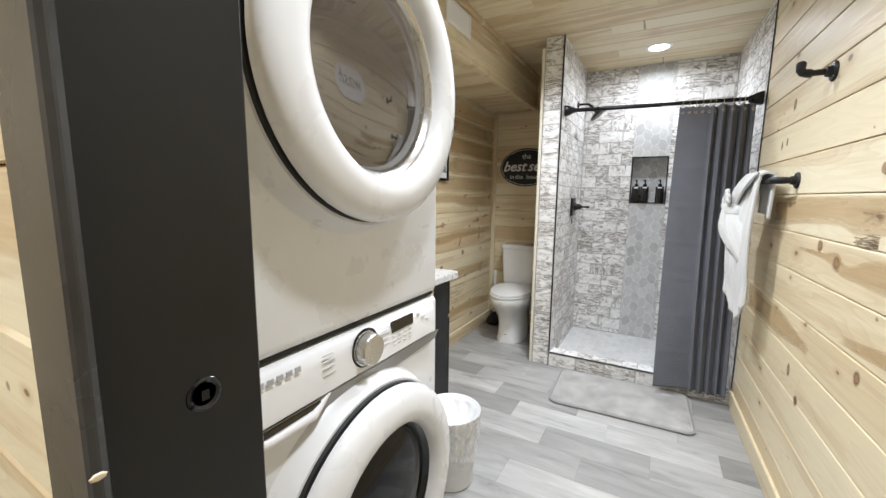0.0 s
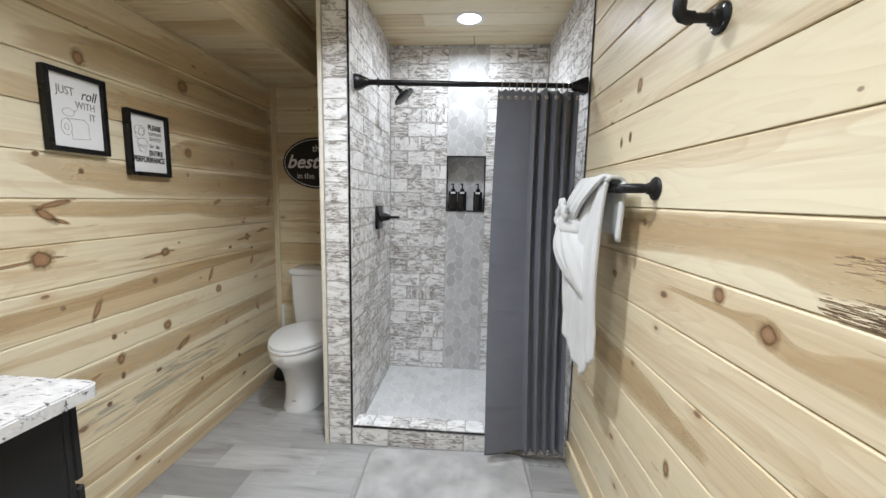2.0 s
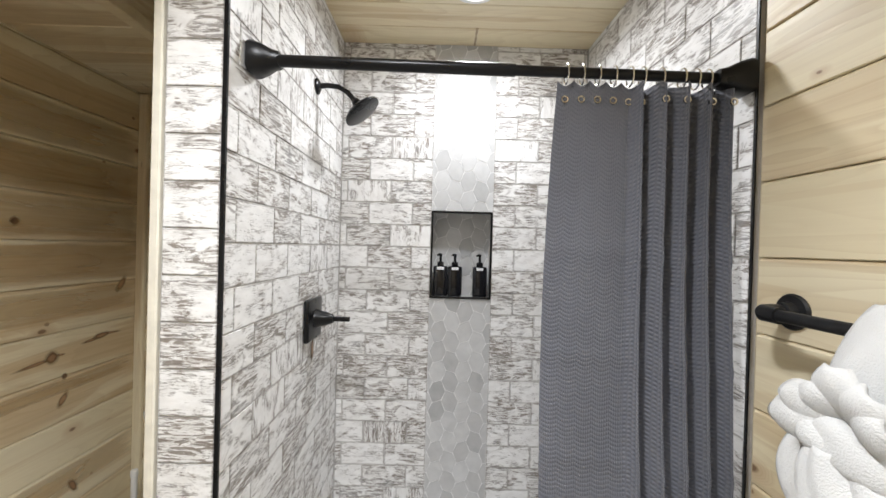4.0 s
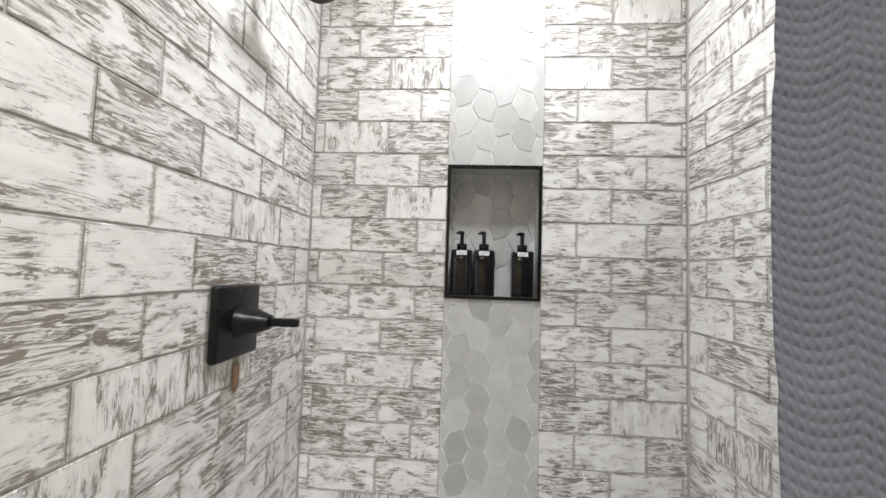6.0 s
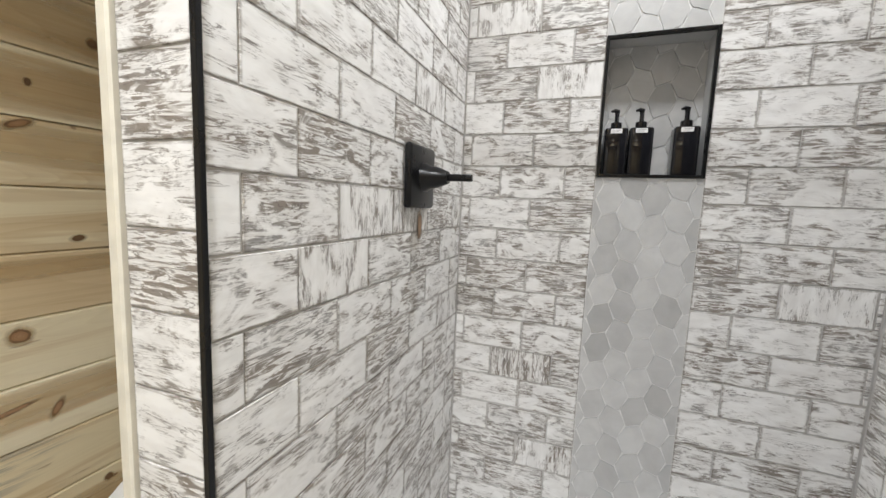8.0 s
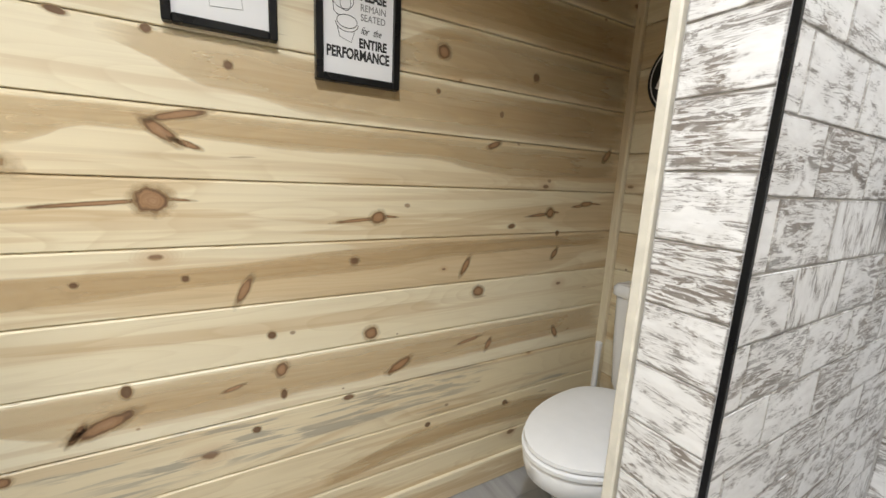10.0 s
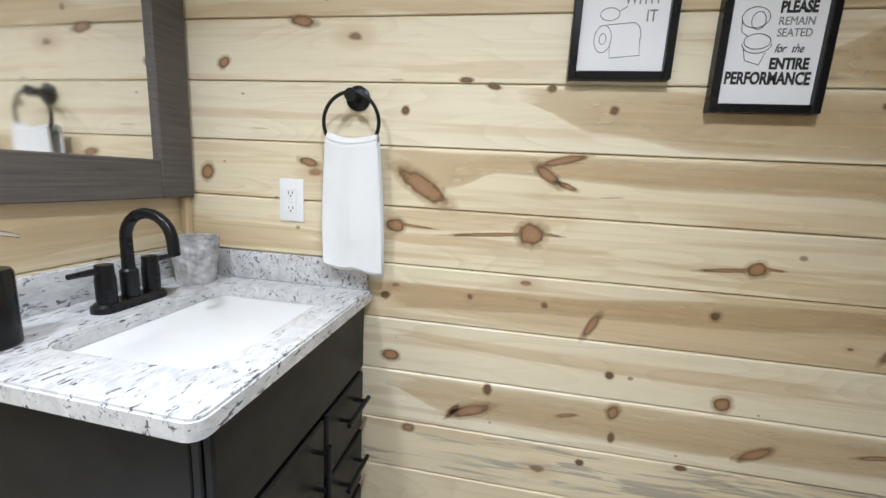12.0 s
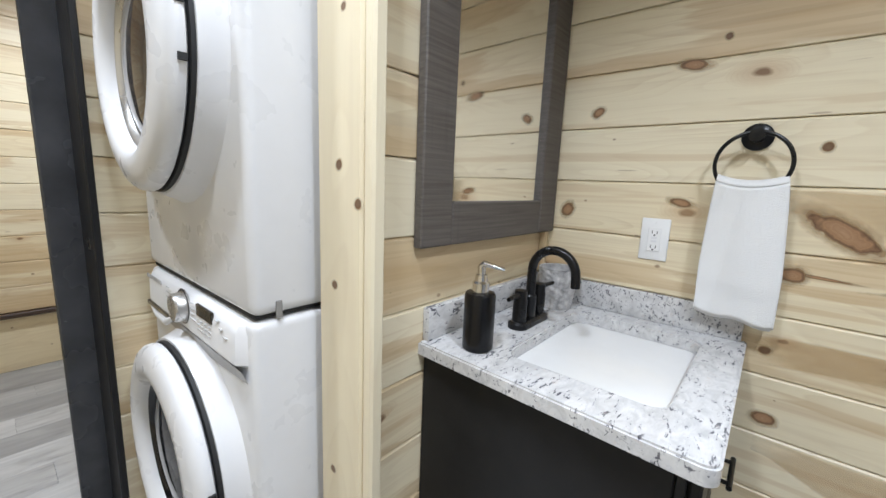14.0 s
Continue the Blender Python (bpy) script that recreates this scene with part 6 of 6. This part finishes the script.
for ky_, kz_, left_, right_ in ((2.216, 1.058, 0.105, 0.034), (2.724, 1.016, 0.060, 0.026), (3.375, 1.026, 0.050, 0.018), (1.864, 1.055, 0.0, 0.050), (3.558, 1.058, 0.034, 0.034)):
    if left_:
        knot(wall_west, on_left(ky_ - left_ * 0.8 - 0.012, kz_ - 0.008, XL + 0.0004) @ pose(0, 0, 0, 0, -5, 0), left_ / 1.3, 0.0036)
    knot(wall_west, on_left(ky_ + right_ * 0.8 + 0.010, kz_ + 0.002, XL + 0.0004) @ pose(0, 0, 0, 0, 4, 0), right_ / 1.3, 0.0026)
# small knots in the post beside the vanity
for ky_, kz_, a_ in ((1.180, 1.028, 0.006), (1.195, 1.258, 0.007), (1.252, 1.190, 0.007), (1.170, 0.62, 0.006), (1.210, 1.52, 0.005)):
    knot(wall_mirror, pose(-0.6674, ky_, kz_, 0, 0, 90), a_, a_)
# rusty drip under the shower valve
knot(wall_stub, on_left(3.475, 1.050, SXL + 0.0006), 0.010, 0.026)
for ky_, kz_, a_, b_ in ((1.93, 1.085, 0.014, 0.014), (1.787, 1.045, 0.018, 0.016), (2.06, 0.577, 0.010, 0.016), (1.561, 0.758, 0.012, 0.014), (2.295, 1.221, 0.008, 0.008), (2.406, 1.653, 0.012, 0.016), (1.95, 0.50, 0.012, 0.012), (2.52, 1.49, 0.007, 0.012), (2.45, 1.50, 0.007, 0.012)):
    knot(wall_east, on_right(ky_, kz_, 0.0006), a_, b_)


# ---- floor planks ----
floor = tagged(part("floor", box(XL - 0.1, XR + 0.2, BED_Y - 0.1, YB + 0.1, -0.06, -0.0045), GAP, None), "floor of grey weathered-oak vinyl planks", "floor", kind="structure")
rs = random.Random(11)
plank_cache = {}


def floor_plank(x0, x1, y0, y1):
    key = (round(x1 - x0, 3), round(y1 - y0, 3))
    if key not in plank_cache:
        b = box(-key[0] / 2 + 0.0003, key[0] / 2 - 0.0003, -key[1] / 2 + 0.0003, key[1] / 2 - 0.0003, -0.0045, 0, 0.0005)
        me = bpy.data.meshes.new("plank")
        b.to_mesh(me)
        b.free()
        me.materials.append(VINYL)
        plank_cache[key] = me
    ob = placed("plank", plank_cache[key], None, floor)
    ob.matrix_basis = pose((x0 + x1) / 2, (y0 + y1) / 2, 0)


y, PW, PL = BED_Y - 0.05, 0.178, 0.50
row = 0
while y < YT:
    y1 = min(y + PW, YT + 0.01)
    x = XL - (0.0, 0.21, 0.38, 0.09, 0.29)[row % 5]
    while x < XR + 0.1:
        floor_plank(max(x, XL), min(x + PL, XR + 0.1), y, y1)
        x += PL
    y = y1
    row += 1

# ---- shower tiles ----
TH, TW, TD = 0.0965, 0.193, 0.008
tile_cache = {}


def tile_mesh(w, h):
    key = (round(w, 3), round(h, 3))
    if key not in tile_cache:
        b = box(-key[0] / 2 + 0.0015, key[0] / 2 - 0.0015, -TD, 0, -key[1] / 2 + 0.0015, key[1] / 2 - 0.0015)
        rim_ = [e for e in b.edges if all(abs(v.co.y + TD) < 1e-6 for v in e.verts)]
        bmesh.ops.bevel(b, geom=rim_, offset=0.0012, segments=1, affect="EDGES")
        me = bpy.data.meshes.new("tile")
        b.to_mesh(me)
        b.free()
        me.materials.append(TILE)
        tile_cache[key] = me
    return tile_cache[key]


def lay_tiles(wall, m, x0, x1, z0, z1, shift=0.0, phase=0, start=-0.028):
    """Running bond over a stretch of wall; m is the wall's face."""
    zc, k = start, phase
    while zc < z1 - 0.008:
        z = max(zc, z0)
        h_ = min(zc + TH, z1) - z
        x = x0 - (TW / 2 if k % 2 else 0.0) - shift
        while x < x1 - 0.004:
            a_, b_ = max(x, x0), min(x + TW, x1)
            if b_ - a_ > 0.008:
                ob = placed("tile", tile_mesh(b_ - a_, h_), None, wall)
                ob.matrix_basis = m @ pose((a_ + b_) / 2, rs.uniform(0, 0.0012), z + h_ / 2)
            x += TW
        zc += TH
        k += 1


ZF = 0.033
lay_tiles(wall_shower_back, pose(0, YB + 0.009, 0), SXL, NX0, ZF, CEIL, shift=0.07)
lay_tiles(wall_shower_back, pose(0, YB + 0.009, 0), NX1, SXR, ZF, CEIL, shift=0.0, phase=1)
lay_tiles(wall_stub, pose(SXL - 0.009, 0, 0, 0, 0, 90), SYF + 0.006, YB - 0.001, ZF, CEIL, shift=0.05)
lay_tiles(wall_shower_right, pose(0, 0.0055, 0), -(YB - SYF - 0.02) + 0.004, 0.0, ZF, CEIL, shift=0.12, phase=1)
# narrow front of the stub: one tile a course
z, k = 0.0, 0
while z < CEIL - 0.01:
    h_ = min(TH, CEIL - z)
    ob = placed("tile", tile_mesh(0.117, h_), None, wall_stub)
    ob.matrix_basis = pose(SXL - 0.0665, SYF + 0.009, z + h_ / 2)
    z += TH
x = SXL - 0.004
while x < SXR + 0.02:
    w_ = min(TW, SXR + 0.025 - x)
    if w_ > 0.01:
        ob = placed("tile", tile_mesh(w_, 0.097), None, curb)
        ob.matrix_basis = pose(x + w_ / 2, SYF + 0.009, 0.0495)
    x += TW
x = SXL + 0.004
while x < SXR - 0.01:
    w_ = min(TH, SXR - x)
    ob = placed("tile", tile_mesh(w_, 0.106), None, curb)
    ob.matrix_basis = pose(x + w_ / 2, SYF + 0.061, 0.098, -90, 0, 0)
    x += TH


# ---- hexagon tiles ----
def clip(poly, x0, x1, z0, z1):
    for axis, bound, keep in ((0, x0, 1), (0, x1, -1), (1, z0, 1), (1, z1, -1)):
        out = []
        for i, p in enumerate(poly):
            q = poly[i - 1]
            pin, qin = keep * (p[axis] - bound) >= 0, keep * (q[axis] - bound) >= 0
            if pin != qin:
                t = (bound - q[axis]) / (p[axis] - q[axis])
                out.append((q[0] + t * (p[0] - q[0]), q[1] + t * (p[1] - q[1])))
            if pin:
                out.append(p)
        poly = out
        if len(poly) < 3:
            return []
    return poly


HSX, HSZ = 0.0575, 0.0885      # column and row spacing
hex_cache = {}


def hex_tiles(wall, m, x0, x1, z0, z1, thick=0.0075, material=None):
    c, x = 0, x0 - 0.015
    while x < x1 + HSX:
        z = z0 - HSZ + (HSZ / 2 if c % 2 else 0)
        while z < z1 + HSZ:
            g, tilt = 0.0017, 0.006 if c % 2 else -0.006
            r_, q_ = HSX * 2 / 3, HSZ / 2
            hexa = [(x - r_ + g, z), (x - r_ / 2 + g * 0.6, z - q_ + g - tilt), (x + r_ / 2 - g * 0.6, z - q_ + g + tilt), (x + r_ - g, z), (x + r_ / 2 - g * 0.6, z + q_ - g + tilt), (x - r_ / 2 + g * 0.6, z + q_ - g - tilt)]
            p_ = clip(hexa, x0, x1, z0, z1)
            if len(p_) >= 3:
                whole = len(p_) == 6 and all(abs(a[0] - b[0]) + abs(a[1] - b[1]) < 1e-9 for a, b in zip(sorted(p_), sorted(hexa)))
                key = (c % 2, thick)
                if whole and key in hex_cache:
                    me = hex_cache[key]
                else:
                    n_ = len(p_)
                    vs = [(a - x, 0.0, b - z) for a, b in p_] + [(a - x, -thick, b - z) for a, b in p_]
                    fs = [tuple(range(n_, 2 * n_)), *[(i, (i + 1) % n_, n_ + (i + 1) % n_, n_ + i) for i in range(n_)]]
                    me = bpy.data.meshes.new("hexagon_tile")
                    me.from_pydata(vs, [], fs)
                    b = bmesh.new()
                    b.from_mesh(me)
                    bmesh.ops.recalc_face_normals(b, faces=b.faces)
                    b.normal_update()
                    top_ = max(b.faces, key=lambda f: len(f.verts) * 10 + f.calc_area())
                    b.to_mesh(me)
                    b.free()
                    me.materials.append(material or HEX)
                    if whole:
                        hex_cache[key] = me
                ob = placed("hexagon_tile", me, None, wall)
                ob.matrix_basis = m @ pose(x, rs.uniform(0, 0.0006), z)
            z += HSZ
        x += HSX
        c += 1


hex_tiles(wall_shower_back, pose(0, YB + 0.009, 0), NX0 + 0.001, NX1 - 0.001, ZF, NZ0)
hex_tiles(wall_shower_back, pose(0, YB + 0.009, 0), NX0 + 0.001, NX1 - 0.001, NZ1, CEIL)
hex_tiles(wall_shower_back, pose(0, YB + ND + 0.002, 0), NX0 + 0.004, NX1 - 0.004, NZ0 + 0.005, NZ1 - 0.005, 0.006)
shower_floor = tagged(new("shower_floor"), "shower floor of pale grey hexagon tiles", "floor", kind="structure")
part("grout", box(SXL, SXR + 0.02, SYF + 0.115, YB, 0.014, 0.0300), GROUT_W, shower_floor)
hex_tiles(shower_floor, pose(0, 0, 0.024, -90, 0, 0), SXL, SXR + 0.025, SYF + 0.115, YB, 0.00721, HEX_F)
